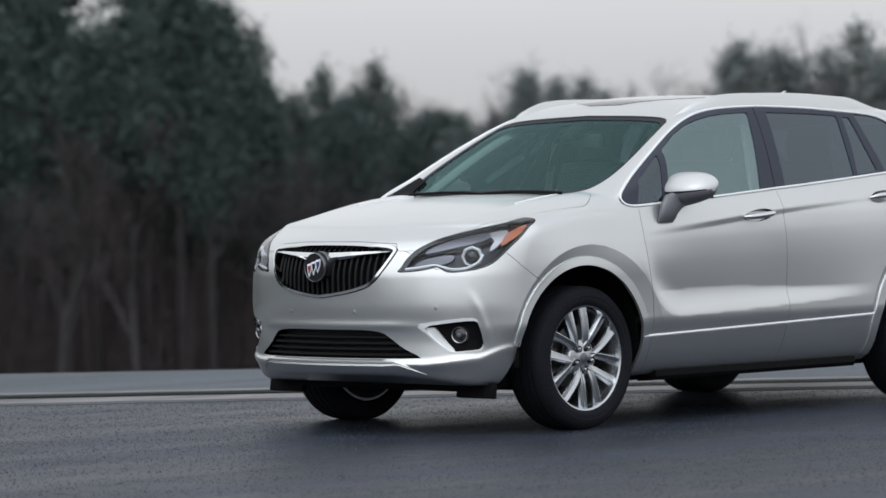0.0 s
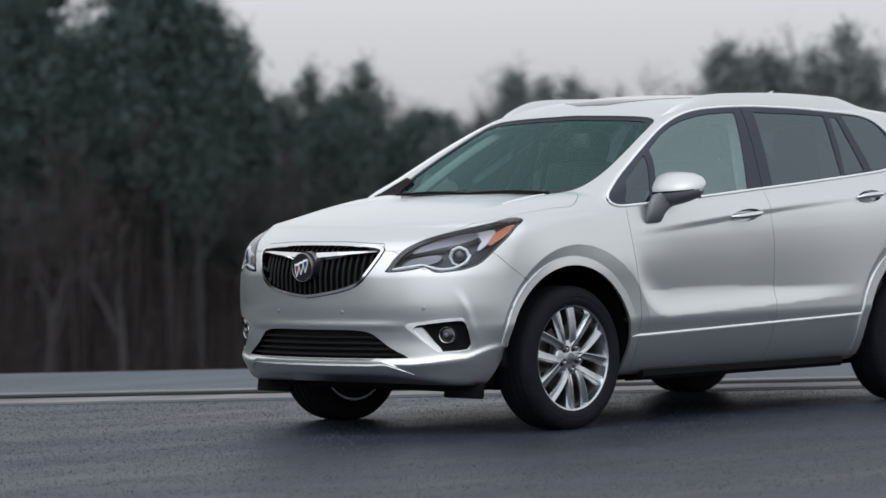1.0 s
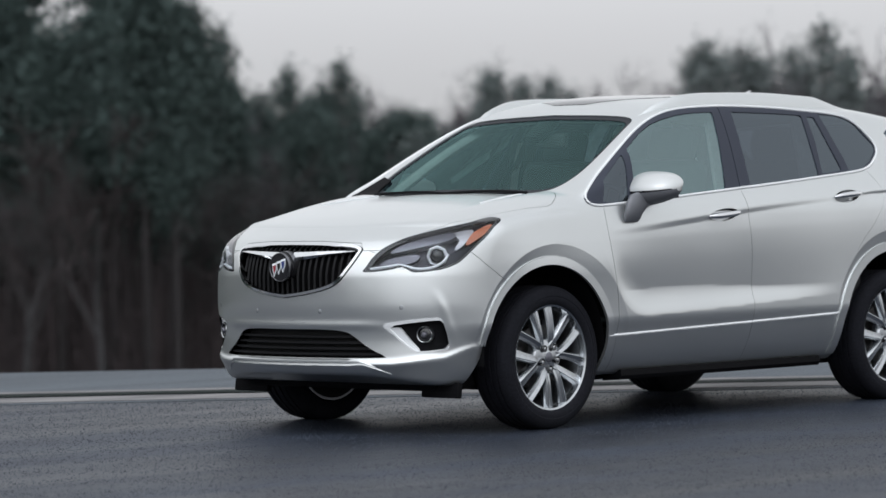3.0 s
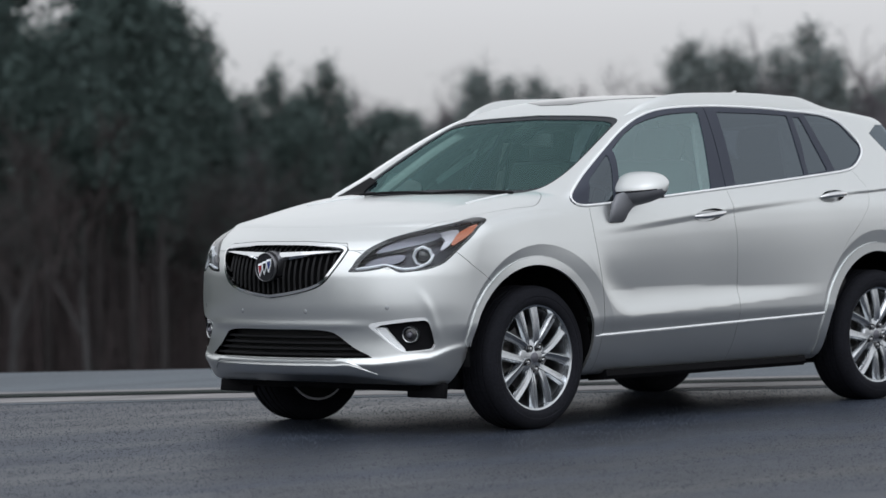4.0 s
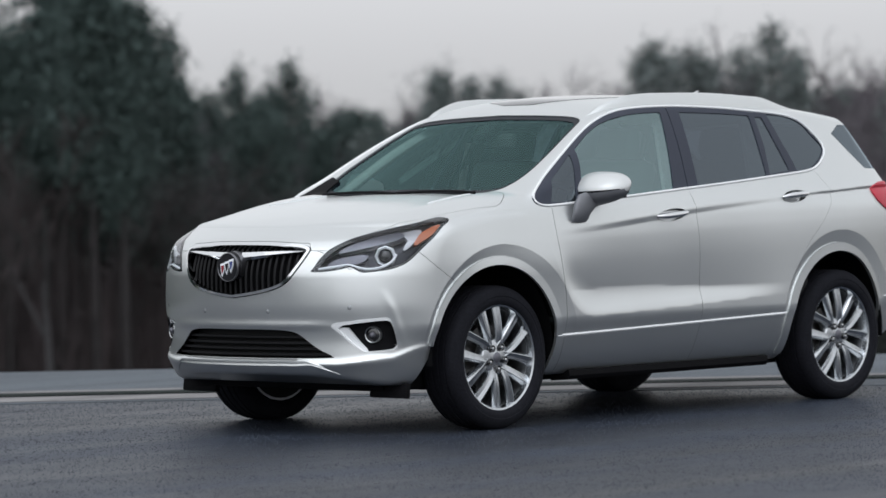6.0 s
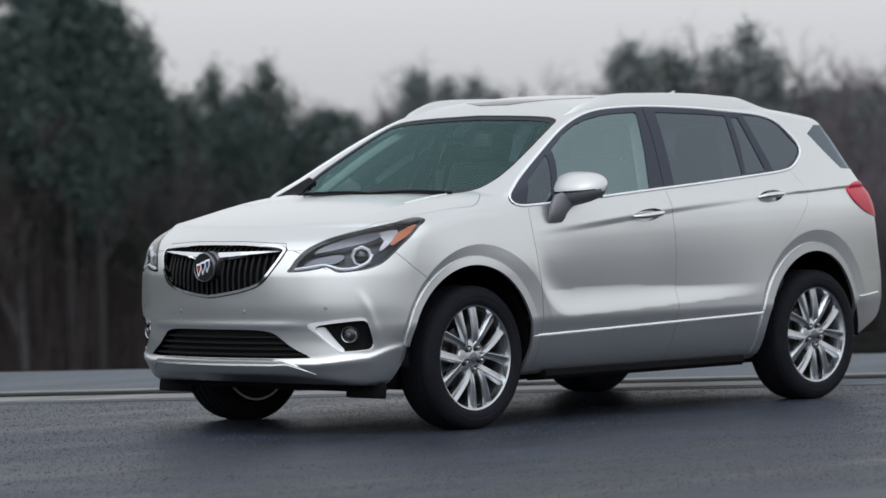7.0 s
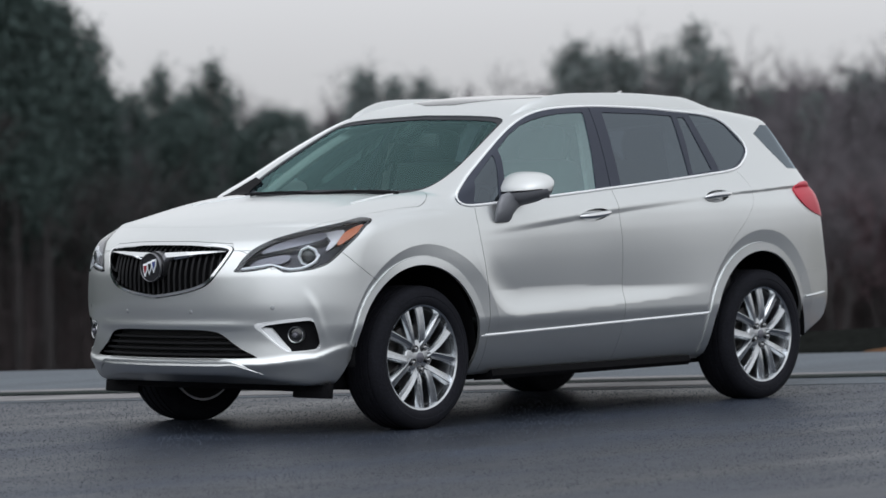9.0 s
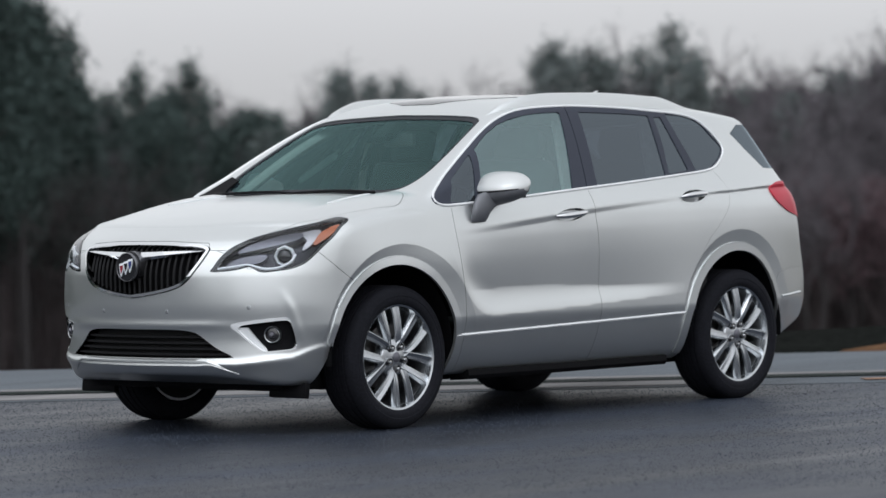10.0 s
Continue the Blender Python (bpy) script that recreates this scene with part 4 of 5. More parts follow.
headlamp = take(near_front(flank(HEADLAMP, 2)))
GRILLE = [(0, 0.932), (0.20, 0.930), (0.37, 0.922), (0.425, 0.905), (0.428, 0.878), (0.386, 0.80), (0.332, 0.730), (0.25, 0.698), (0.115, 0.674), (0, 0.663)]
grille_cut = take(face(GRILLE, 2))
LOWER = [(0, 0.513), (0.20, 0.514), (0.30, 0.511), (0.355, 0.503), (0.385, 0.490), (0.465, 0.426), (0.55, 0.386), (0.56, 0.376), (0, 0.376)]
lower_cut = take(face(LOWER, 2))
FOG = [(-0.845, 0.538), (-0.814, 0.549), (-0.757, 0.561), (-0.690, 0.570), (-0.675, 0.562), (-0.660, 0.511), (-0.645, 0.466), (-0.636, 0.412), (-0.686, 0.406), (-0.736, 0.402), (-0.756, 0.404), (-0.780, 0.436), (-0.812, 0.490)]
fog_cut = take(near_front(flank(FOG, 1), 0.5))
TAIL_LAMP = [(3.085, 1.135), (3.13, 1.158), (3.22, 1.173), (3.35, 1.170), (3.46, 1.16), (3.62, 1.14), (3.62, 0.96), (3.45, 0.972), (3.36, 0.985), (3.26, 1.004), (3.15, 1.046), (3.092, 1.092)]
tail_cut = take(near_front(flank(TAIL_LAMP, 2), 0.48))

# ---- panels ----
HOOD_SIDE = [(-1.2, 0.0), (-1.2, 0.44), (-0.86, 0.445), (-0.828, 0.512), (-0.75, 0.575), (-0.62, 0.645), (-0.50, 0.702), (-0.40, 0.735), (-0.29, 0.758), (-0.22, 0.778), (-0.14, 0.803), (-0.02, 0.842), (0.035, 0.842), (0.085, 0.820), (0.17, 0.757), (0.235, 0.690), (0.256, 0.60), (0.240, 0.45), (0.220, 0.0)]
hood_loop = np.concatenate([p := chaikin(HOOD_SIDE, 2, closed=False), p[::-1] * (1, -1)])
hood = panel(lambda g: lambda x, y, z: np.maximum(np.maximum(inside_loop(hood_loop, x, y), 0.890 + 0.046 * ramp(0.434 - np.abs(y), 0.0, 0.040) - 0.010 * ramp(np.abs(y), 0.15, 0.40) * ramp(0.434 - np.abs(y), 0.0, 0.040) - z) - g, x - 0.5))
DOOR_F = [(0.385, 1.12), (0.384, 0.98), (0.412, 0.786), (0.441, 0.589), (0.444, 0.42), (0.455, 0.30), (0.46, 0.15), (1.488, 0.15), (1.490, 0.45), (1.489, 0.668), (1.488, 0.87), (1.466, 1.02), (1.466, 1.2), (0.6, 1.2)]
DOOR_R = [(1.466, 1.2), (1.466, 1.02), (1.488, 0.87), (1.489, 0.668), (1.490, 0.45), (1.488, 0.15), (2.10, 0.15), (2.16, 0.30), (2.21, 0.5), (2.30, 0.72), (2.41, 0.86), (2.53, 0.95), (2.64, 1.06), (2.660, 1.15), (2.60, 1.235), (2.5, 1.3)]
door_front = panel(lambda g: on_side(flank(DOOR_F, 1, grow=g)))
door_rear = panel(lambda g: on_side(flank(DOOR_R, 1, grow=g)), 0.0006)
BUMPER = [(-1.3, 0.1), (-1.3, 0.906), (-0.84, 0.90), (-0.79, 0.80), (-0.548, 0.885), (-0.464, 0.812), (-0.372, 0.750), (-0.30, 0.715), (-0.30, 0.1)]
bumper = panel(lambda g: flank(BUMPER, 0, grow=g))
REAR_BUMPER = [(4.0, 0.1), (4.0, 0.70), (3.5, 0.70), (3.20, 0.69), (3.10, 0.66), (3.05, 0.1)]
rear_bumper = panel(lambda g: flank(REAR_BUMPER, 0, grow=g), 0.0005)
TAILGATE = [(0, 1.52), (0.52, 1.50), (0.64, 1.48), (0.715, 1.25), (0.70, 1.17), (0.66, 1.10), (0.60, 0.74), (0.56, 0.72), (0, 0.72)]
gate_loop = np.concatenate([p := chaikin(TAILGATE, 1, closed=False), p[::-1] * (-1, 1)])
tailgate = panel(lambda g: lambda x, y, z: np.maximum(inside_loop(gate_loop, np.abs(y), z) - g, 3.10 - x))


# ---- parts made from the cut pieces ----
def on_skin(x, z, lift=0.0, sign=-1):
    """A point on the flank at x, z."""
    lo_, hi_ = -1.15, -0.30
    ys = np.linspace(lo_, hi_, 400)
    f = skin(np.full(400, x), ys, np.full(400, z))
    k = int(np.argmax(f < 0))
    P, N = settle(np.array([[x, ys[k], z]]), 3)
    p = P[0] + N[0] * lift
    return Vector((p[0], p[1] * -sign, p[2]))


def on_nose(y, z, lift=0.0):
    xs = np.linspace(-1.2, -0.2, 500)
    f = skin(xs, np.full(500, y), np.full(500, z))
    P, N = settle(np.array([[xs[int(np.argmax(f < 0))], y, z]]), 3)
    return Vector(P[0] + N[0] * lift)


HANDLES = [(1.27, 1.022, 0.126), (2.325, 1.103, 0.118)]
# a dark inner wall shows in the gaps between panels
rough = Shell(*surface_nets(0.04))
for hole in (*[lambda x, y, z, c=c: np.maximum(np.hypot(x - c[0], z - c[1]) - 0.46, np.maximum(0.5 - np.abs(y), z - 0.9)) for c in ARCHES], beside(flank(BELT, 2, grow=0.05)), screen_field(0.05),
             lambda x, y, z: np.maximum(np.maximum(3.0 - x, 1.1 - z), 0 * z - 1), near_front(flank(HEADLAMP, 2, grow=0.02)), face(GRILLE, 2, grow=0.02), face(LOWER, 2, grow=0.02), near_front(flank(FOG, 1, grow=0.02), 0.5),
             near_front(flank(TAIL_LAMP, 2, grow=0.03), 0.45), lambda x, y, z: np.maximum(1.5 - z, np.abs(y) - 0.5), lambda x, y, z: np.maximum(np.abs(x - 0.32) - 0.15, np.maximum(1.08 - z, np.abs(y) - 0.75)),
             *[lambda x, y, z, h=h: np.maximum(np.hypot(x - h[0], z - h[1]) - 0.17, 0.6 - np.abs(y)) for h in HANDLES]):
    rough = rough.cut(hole)[1]
part("inner_panel", shell_mesh("inner_panel", rough, GAP, lift=-0.020, thick=0, mirror=2), GAP, car)
body = part("body", shell_mesh("body", shell, PAINT, mirror=2), PAINT, car, "silver-white painted body with flared wheel arches")
part("hood", shell_mesh("hood", hood, PAINT, mirror=2), PAINT, car, "silver-white painted bonnet")
for lip_ in arch_lips:
    both("arch_lip", lip_, PAINT, car, "flared silver-white wheel arch lip", lift=0.0065, thick=0.016)
# slim bright vents on the bonnet
for s in (-1, 1):
    rings = []
    for u in np.linspace(0, 1, 13):
        x, w = -0.16 + 0.36 * u, 0.002 + 0.009 * u * min(1.0, 8 * (1 - u))
        ys = 0.555 - 0.050 * u + w * np.array([-1, -0.8, 0.8, 1, 1, -1])
        P, N = settle(np.stack([np.full(6, x), -ys, np.full(6, float(spline(np.array([x]), HOOD)[0]) - 0.03)], 1), 5)
        P = P + N * np.array([0.001, 0.007, 0.007, 0.001, -0.008, -0.008])[:, None]
        rings.append([Vector((p[0], -p[1] * s, p[2])) for p in P])
    part("hood_vent", loft(rings), BRIGHT, car, "slim bright vent on the bonnet")
part("front_bumper", shell_mesh("front_bumper", bumper, PAINT, mirror=2), PAINT, car)
part("rear_bumper", shell_mesh("rear_bumper", rear_bumper, PAINT, mirror=2), PAINT, car)
gate = part("tailgate", shell_mesh("tailgate", tailgate, PAINT, mirror=2), PAINT, car)

# doors with their handles
for piece, (hx, hz, hw) in zip((door_front, door_rear), HANDLES):
    th = np.linspace(0, 2 * pi, 40, endpoint=False)
    tilt = 0.077
    cup = np.stack([hx + hw * 0.92 * np.cos(th), hz + tilt * hw * np.cos(th) + 0.031 * np.sin(th)], 1)
    dish, leaf = piece.cut(flank(cup, 0))
    for k in (0, 1):
        s = (-1, 1)[k]
        door = part("door", shell_mesh("door", leaf, PAINT, mirror=k), PAINT, car)
        part("handle_recess", shell_mesh("handle_recess", dish, SATIN, lift=-0.022, thick=-0.024, mirror=k), SATIN, door, "shaded recess behind the handle")
        pts = [on_skin(hx + hw * u, hz + tilt * hw * u + 0.004, 0.004 + 0.022 * (1 - u**4), s) for u in np.linspace(-1, 1, 13)]
        part("handle", tube(pts, [0.006 + 0.010 * (1 - abs(u) ** 3) for u in np.linspace(-1, 1, 13)], 10, 1.0), CHROME, door, "chrome-topped pull handle")

# side glazing: panes, dark frame, bright surround
inner, ring = side_glazing.cut(beside(glass_line))
both("window_surround", ring, PAINT, car, lift=0.0)


def edge_loop(sh, step=0.03):
    """The longest rim of a cut piece as an even, smoothed closed line."""
    sh = sh.tidy()
    d = np.concatenate([sh.T[:, [0, 1]], sh.T[:, [1, 2]], sh.T[:, [2, 0]]])
    _, inv, cnt = np.unique(np.sort(d, 1), axis=0, return_inverse=True, return_counts=True)
    follow = dict(d[cnt[inv.ravel()] == 1].tolist())
    best = []
    while follow:
        a, b = follow.popitem()
        line = [a, b]
        while line[-1] in follow:
            line.append(follow.pop(line[-1]))
        best = max(best, line, key=len)
    p = sh.P[best]
    far = np.concatenate([[0], np.cumsum(np.linalg.norm(np.diff(p, axis=0), axis=1))])
    at = np.linspace(0, far[-1], max(int(far[-1] / step), 8), endpoint=False)
    q = np.stack([np.interp(at, far, p[:, k]) for k in range(3)], 1)
    for _ in range(2):
        q = 0.25 * np.roll(q, 1, 0) + 0.5 * q + 0.25 * np.roll(q, -1, 0)
    return q


trim_line = edge_loop(inner)
for s in (1, -1):
    trim_pts = [Vector((x, y * s, z)) for x, y, z in np.concatenate([trim_line, trim_line[:2]])]
    part("window_trim", tube(trim_pts, 0.0078, 8), BRIGHT, car, "bright chrome surround of the side windows")
PANES = [("front_quarter_window", PRIVACY, [(0.390, 1.098), (0.452, 1.204), (0.671, 1.338), (0.628, 1.232), (0.604, 1.175), (0.573, 1.101)]),
         ("front_window", SIDE_GLASS, [(0.622, 1.108), (0.658, 1.20), (0.721, 1.362), (0.868, 1.441), (0.980, 1.488), (1.076, 1.515), (1.190, 1.536), (1.304, 1.547), (1.490, 1.554), (1.432, 1.372), (1.350, 1.154), (0.955, 1.128)]),
         ("rear_window", PRIVACY, [(1.641, 1.555), (1.747, 1.552), (2.005, 1.547), (2.222, 1.537), (2.192, 1.384), (2.163, 1.217), (1.85, 1.190), (1.555, 1.168), (1.600, 1.360)]),
         ("rear_door_quarter_window", PRIVACY, [(2.262, 1.530), (2.325, 1.528), (2.345, 1.399), (2.378, 1.240), (2.194, 1.223), (2.240, 1.384)]),
         ("rear_quarter_window", PRIVACY, [(2.375, 1.546), (2.517, 1.537), (2.605, 1.518), (2.662, 1.487), (2.708, 1.425), (2.755, 1.376), (2.752, 1.352), (2.700, 1.310), (2.635, 1.278), (2.567, 1.252), (2.440, 1.241), (2.432, 1.306), (2.402, 1.414)])]
frame_ = inner
for name, mat, loop_ in PANES:
    loop_ = np.concatenate([np.linspace(a, b, 6, endpoint=False) for a, b in zip(np.array(loop_), np.roll(np.array(loop_), -1, 0))])
    glass, frame_ = frame_.cut(on_side(flank(loop_, 1)))
    for ob in both(name, glass, mat, car, "dark tinted side glass" if mat is PRIVACY else "clear green-tinted side glass", lift=-0.003, thick=0.004):
        ob.visible_shadow = False
bsplit = split_line([(1.46, 1.13), (1.525, 1.40), (1.555, 1.58)])
fore, aft = frame_.cut(lambda x, y, z: bsplit(x, y, z) + 0.003)
strip_, aft = aft.cut(lambda x, y, z: bsplit(x, y, z) - 0.003)
both("pillar_cover", add(fore, aft), PILLAR, car, "dark film on the window frames and pillars", lift=0.001)
both("pillar_gap", strip_, GAP, car, lift=-0.012, thick=0)

# windscreen with its black border, cowl and wipers
clear, border = windscreen.cut(screen_field(-0.018))
ob = part("windscreen", shell_mesh("windscreen", clear, SCREEN_GLASS, lift=-0.008, thick=0.004, mirror=2), SCREEN_GLASS, car, "raked green-tinted windscreen")
ob.visible_shadow = False
part("windscreen_border", shell_mesh("windscreen_border", border, FRIT, lift=-0.005, mirror=2), FRIT, ob)
part("cowl", shell_mesh("cowl", cowl, PLASTIC, lift=-0.012, thick=0.03, mirror=2), PLASTIC, car, "black plastic cowl under the windscreen")
for y0, y1 in ((-0.52, 0.06), (0.0, 0.55)):
    def wiper_at(u, up):
        y = y0 + (y1 - y0) * u
        z = 1.141 + 0.010 * sin(pi * u)
        return Vector((0.252 + 0.06 * y * y + (z - 1.155) * 1.87 - 0.015 - up, y, z + up))
    arm = part("wiper", tube([wiper_at(u, 0.012) for u in np.linspace(0, 1, 9)], 0.008, 6), PLASTIC, car, "black windscreen wiper")
    part("blade", tube([wiper_at(u, -0.002) for u in np.linspace(0.15, 1, 9)], 0.006, 5), RUBBER, arm)
ob = part("tailgate_window", shell_mesh("tailgate_window", rear_glass, PRIVACY, lift=-0.002, mirror=2), PRIVACY, gate, "dark tinted rear window")
part("sunroof", shell_mesh("sunroof", sunroof, GLOSS_BLACK, lift=0.002, mirror=2), GLOSS_BLACK, car, "black glass roof panel")

# roof rails
for s in (-1, 1):
    def rail_at(u):
        x = 0.985 + 1.74 * u
        y = 0.560 + 0.036 * min(1.0, u / 0.18) - 0.03 * max(0.0, (u - 0.75) / 0.25)
        base = float(spline(np.array([x]), ROOF)[0]) - 0.10 * y * y - 0.12 * y**4
        rise = 0.032 * float(ramp(np.array([u]), 0.0, 0.20)[0]) * float(1 - ramp(np.array([u]), 0.80, 1.0)[0])
        return Vector((x, y * s, base + rise - 0.006 - 0.022 * float(1 - ramp(np.array([u]), 0.0, 0.07)[0])))
    us = np.linspace(0, 1, 33)
    rings = []
    for u in us:
        p = rail_at(u)
        w, h = 0.014 + 0.012 * sin(pi * u) ** 0.5, 0.010 + 0.014 * min(1, 6 * u, 6 * (1 - u))
        rings.append([p + Vector((0, dy * w, dz * h)) for dy, dz in ((-1.4, -2.1), (-1.2, -0.4), (-0.7, 0.65), (0, 1.0), (0.7, 0.65), (1.2, -0.4), (1.4, -2.1))])
    part("roof_rail", loft(rings), PAINT, car, "smooth silver roof rail")
fin = loft([[Vector((2.42 + 0.20 * u + dx * (1 - u) * 0.0, dy * (0.028 - 0.018 * u), 1.638 + 0.055 * u - 0.02 * (1 - u))) for dx, dy in ((0, -1), (0, 1))] + [Vector((2.60, 0.012 * k, 1.620 + 0.06 * u)) for k in (1, -1)] for u in (0, 0.4, 0.8, 1)])
part("antenna_fin", fin, PAINT, car, "small roof antenna fin")

# headlamps
AMBER_LOOP = [(-0.485, 0.976), (-0.407, 1.006), (-0.362, 1.017), (-0.395, 0.991), (-0.500, 0.936), (-0.545, 0.908), (-0.552, 0.920), (-0.525, 0.948)]
GLOW = [(-0.565, 0.976), (-0.462, 0.998), (-0.478, 0.977), (-0.535, 0.938), (-0.570, 0.905), (-0.605, 0.884), (-0.592, 0.912), (-0.565, 0.938), (-0.560, 0.958)]
SHELF = [(-0.812, 0.874), (-0.749, 0.924), (-0.663, 0.956), (-0.556, 0.981), (-0.546, 0.968), (-0.594, 0.943), (-0.655, 0.925), (-0.708, 0.909), (-0.761, 0.891)]
INNER_CELL = [(-0.848, 0.814), (-0.826, 0.848), (-0.774, 0.874), (-0.728, 0.882), (-0.733, 0.852), (-0.768, 0.830), (-0.794, 0.830)]
for k, s in ((0, -1), (1, 1)):
    lamp = part("headlight", shell_mesh("headlight", headlamp, LENS, lift=0.001, thick=0.004, mirror=k), LENS, car, "swept-back clear headlight with a projector and amber corner")
    lamp.visible_shadow = False
    part("housing", shell_mesh("housing", headlamp, LAMP_BLACK, lift=-0.055, thick=-0.054, mirror=k), LAMP_BLACK, lamp, "dark grey lamp housing")
    rimmed = headlamp.cut(flank(HEADLAMP, 2, grow=-0.0095))[1]
    part("seal", shell_mesh("seal", rimmed, GLOSS_BLACK, lift=-0.001, mirror=k), GLOSS_BLACK, lamp)
    part("turn_signal", shell_mesh("turn_signal", headlamp.cut(flank(AMBER_LOOP, 1))[0], AMBER, lift=-0.010, thick=0.02, mirror=k), AMBER, lamp, "amber corner reflector")
    part("reflector", shell_mesh("reflector", headlamp.cut(flank(SHELF, 2))[0], LAMP_GREY, lift=-0.010, thick=0.03, mirror=k), LAMP_GREY, lamp, "silver reflector shelf")
    part("light_blade", shell_mesh("light_blade", headlamp.cut(flank(GLOW, 1))[0], LAMP_PALE, lift=-0.014, thick=0.02, mirror=k), LAMP_PALE, lamp, "pale light blade")
    part("high_beam", shell_mesh("high_beam", headlamp.cut(flank(INNER_CELL, 2))[0], LAMP_GREY, lift=-0.030, thick=0.02, mirror=k), LAMP_GREY, lamp)
    guide = [on_skin(x, z, -0.007, s) for x, z in chaikin([(-0.858, 0.804), (-0.82, 0.814), (-0.79, 0.824), (-0.773, 0.814), (-0.75, 0.801), (-0.716, 0.802), (-0.677, 0.818), (-0.650, 0.840), (-0.634, 0.870)], 2, False)]
    part("running_light", tube(guide, 0.0072, 6), LIGHT_BAR, lamp, "white running light strip")
    c = on_skin(-0.672, 0.868, -0.035, s)
    aim = pose(c.x, c.y, c.z) @ Vector((-0.80, 0.6 * s, 0)).to_track_quat("Z", "Y").to_matrix().to_4x4()
    part("projector", lathe([(0.0, 0.030), (0.016, 0.028), (0.030, 0.020), (0.038, 0.006), (0.040, -0.02)], 8, aim), GLOSS_BLACK, lamp, "round dark projector lens")
    part("projector_ring", lathe([(0.040, -0.02), (0.039, 0.012), (0.046, 0.018), (0.053, 0.006), (0.052, -0.02)], 8, aim, True), LIGHT_BAR, lamp, "bright ring round the projector")
    tail = part("tail_lamp", shell_mesh("tail_lamp", tail_cut, RED, lift=0.006, thick=0.02, mirror=k), RED, car, "red wraparound tail lamp")

# grille: surround, upright bars, wing bars, badge
gr_in, gr_ring = grille_cut.cut(face(GRILLE, 2, grow=-0.017))
gr_ring = gr_ring.cut(face(GRILLE, 2, grow=-0.004))[0]
grille = part("grille", shell_mesh("grille", gr_ring, CHROME, lift=0.007, thick=0.03, mirror=2), CHROME, car, "waterfall grille with a bright surround")
part("backing", shell_mesh("backing", gr_in, GAP, lift=-0.060, thick=-0.06, mirror=2), GAP, grille)
gl = chaikin(GRILLE, 2, closed=False)
for i in range(-11, 12):
    y = 0.036 * i
    if abs(y) > 0.39:
        continue
    zs = [z for z in np.linspace(0.66, 0.93, 60) if inside_loop(np.concatenate([gl, gl[::-1] * (-1, 1)]), np.array([y]), np.array([z]))[0] < -0.014]
    if len(zs) < 6:
        continue
    rings = []
    for z in np.linspace(zs[0], zs[-1], 7):
        p = on_nose(y, z, -0.018)
        rings.append([p + Vector((0.030, -0.004, 0)), p + Vector((0.004, -0.007, 0)), p + Vector((-0.002, 0, 0)), p + Vector((0.004, 0.007, 0)), p + Vector((0.030, 0.004, 0))])
    part("bar", loft(rings), BAR_BLACK, grille)
for s in (-1, 1):
    rings = []
    for u in np.linspace(0, 1, 9):
        y = s * (0.05 + 0.345 * u)
        p = on_nose(y, 0.868 + 0.022 * u, -0.004)
        h = 0.020 * (1 - u) ** 0.8 + 0.003
        rings.append([p + Vector((0.02, 0, h)), p + Vector((-0.006, 0, h * 0.8)), p + Vector((-0.014, 0, -h * 0.3)), p + Vector((-0.004, 0, -h)), p + Vector((0.02, 0, -h))])
    part("wing_bar", loft(rings), CHROME, grille, "bright wing bar")
bx = on_nose(0, 0.822).x - 0.026
face_on = pose(bx, 0, 0.814, 0, -90, 0)
badge = part("badge", lathe([(0.0, 0.010), (0.065, 0.010), (0.067, 0.006), (0.067, -0.06), (0.0, -0.06)], 48, face_on), GLOSS_BLACK, grille, "round badge of three shields in a bright ring")
part("badge_ring", lathe([(0.066, 0.0), (0.066, 0.011), (0.068, 0.013), (0.070, 0.010), (0.071, 0.0)], 48, face_on, True), POD, badge)
part("badge_foot", lathe([(0.0, -0.012), (0.069, -0.014), (0.070, -0.04), (0.066, -0.075), (0.0, -0.075)], 40, face_on @ pose(0.008, -0.004, 0)), POD, badge)
for i, mat in enumerate((RED_ENAMEL, CHROME, BLUE)):
    dz, dy = 0.010 * (i - 1), 0.030 * (1 - i)
    quad = [(0.015, 0.026), (-0.015, 0.032), (-0.012, 0.0), (0.005, -0.036), (0.013, -0.005)]
    ringf = [Vector((bx - 0.016, a + dy, 0.814 + b + dz)) for a, b in quad]
    bm = loft([ringf, [p + Vector((0.006, 0, 0)) for p in ringf]])
    part("shield", bm, LIGHT_BAR, badge)
    inset = [Vector((bx - 0.019, a * 0.8 + dy, 0.814 + b * 0.8 + dz)) for a, b in ((0.012, 0.020), (-0.014, 0.025), (-0.011, 0.0), (0.003, -0.026))]
    part("shield_fill", loft([inset, [p + Vector((0.003, 0, 0)) for p in inset]]), mat if i != 1 else GLOSS_BLACK, badge)

# lower grille with cross bars, lip, fog lamps, sensors
low_grille = part("lower_grille", shell_mesh("lower_grille", lower_cut, GAP, lift=-0.055, thick=-0.055, mirror=2), GAP, car, "black slatted lower air intake")
for j, z in enumerate((0.395, 0.422, 0.449, 0.476)):
    half_w = 0.565 - 1.35 * max(0.0, z - 0.39)
    pts = [on_nose(y, z, -0.022) for y in np.linspace(-half_w, half_w, 25)]
    part("slat", loft([[p + Vector((0.012, 0, 0.007)), p + Vector((-0.008, 0, 0.005)), p + Vector((-0.008, 0, -0.005)), p + Vector((0.012, 0, -0.007))] for p in pts]), BAR_BLACK, low_grille)
lip = []
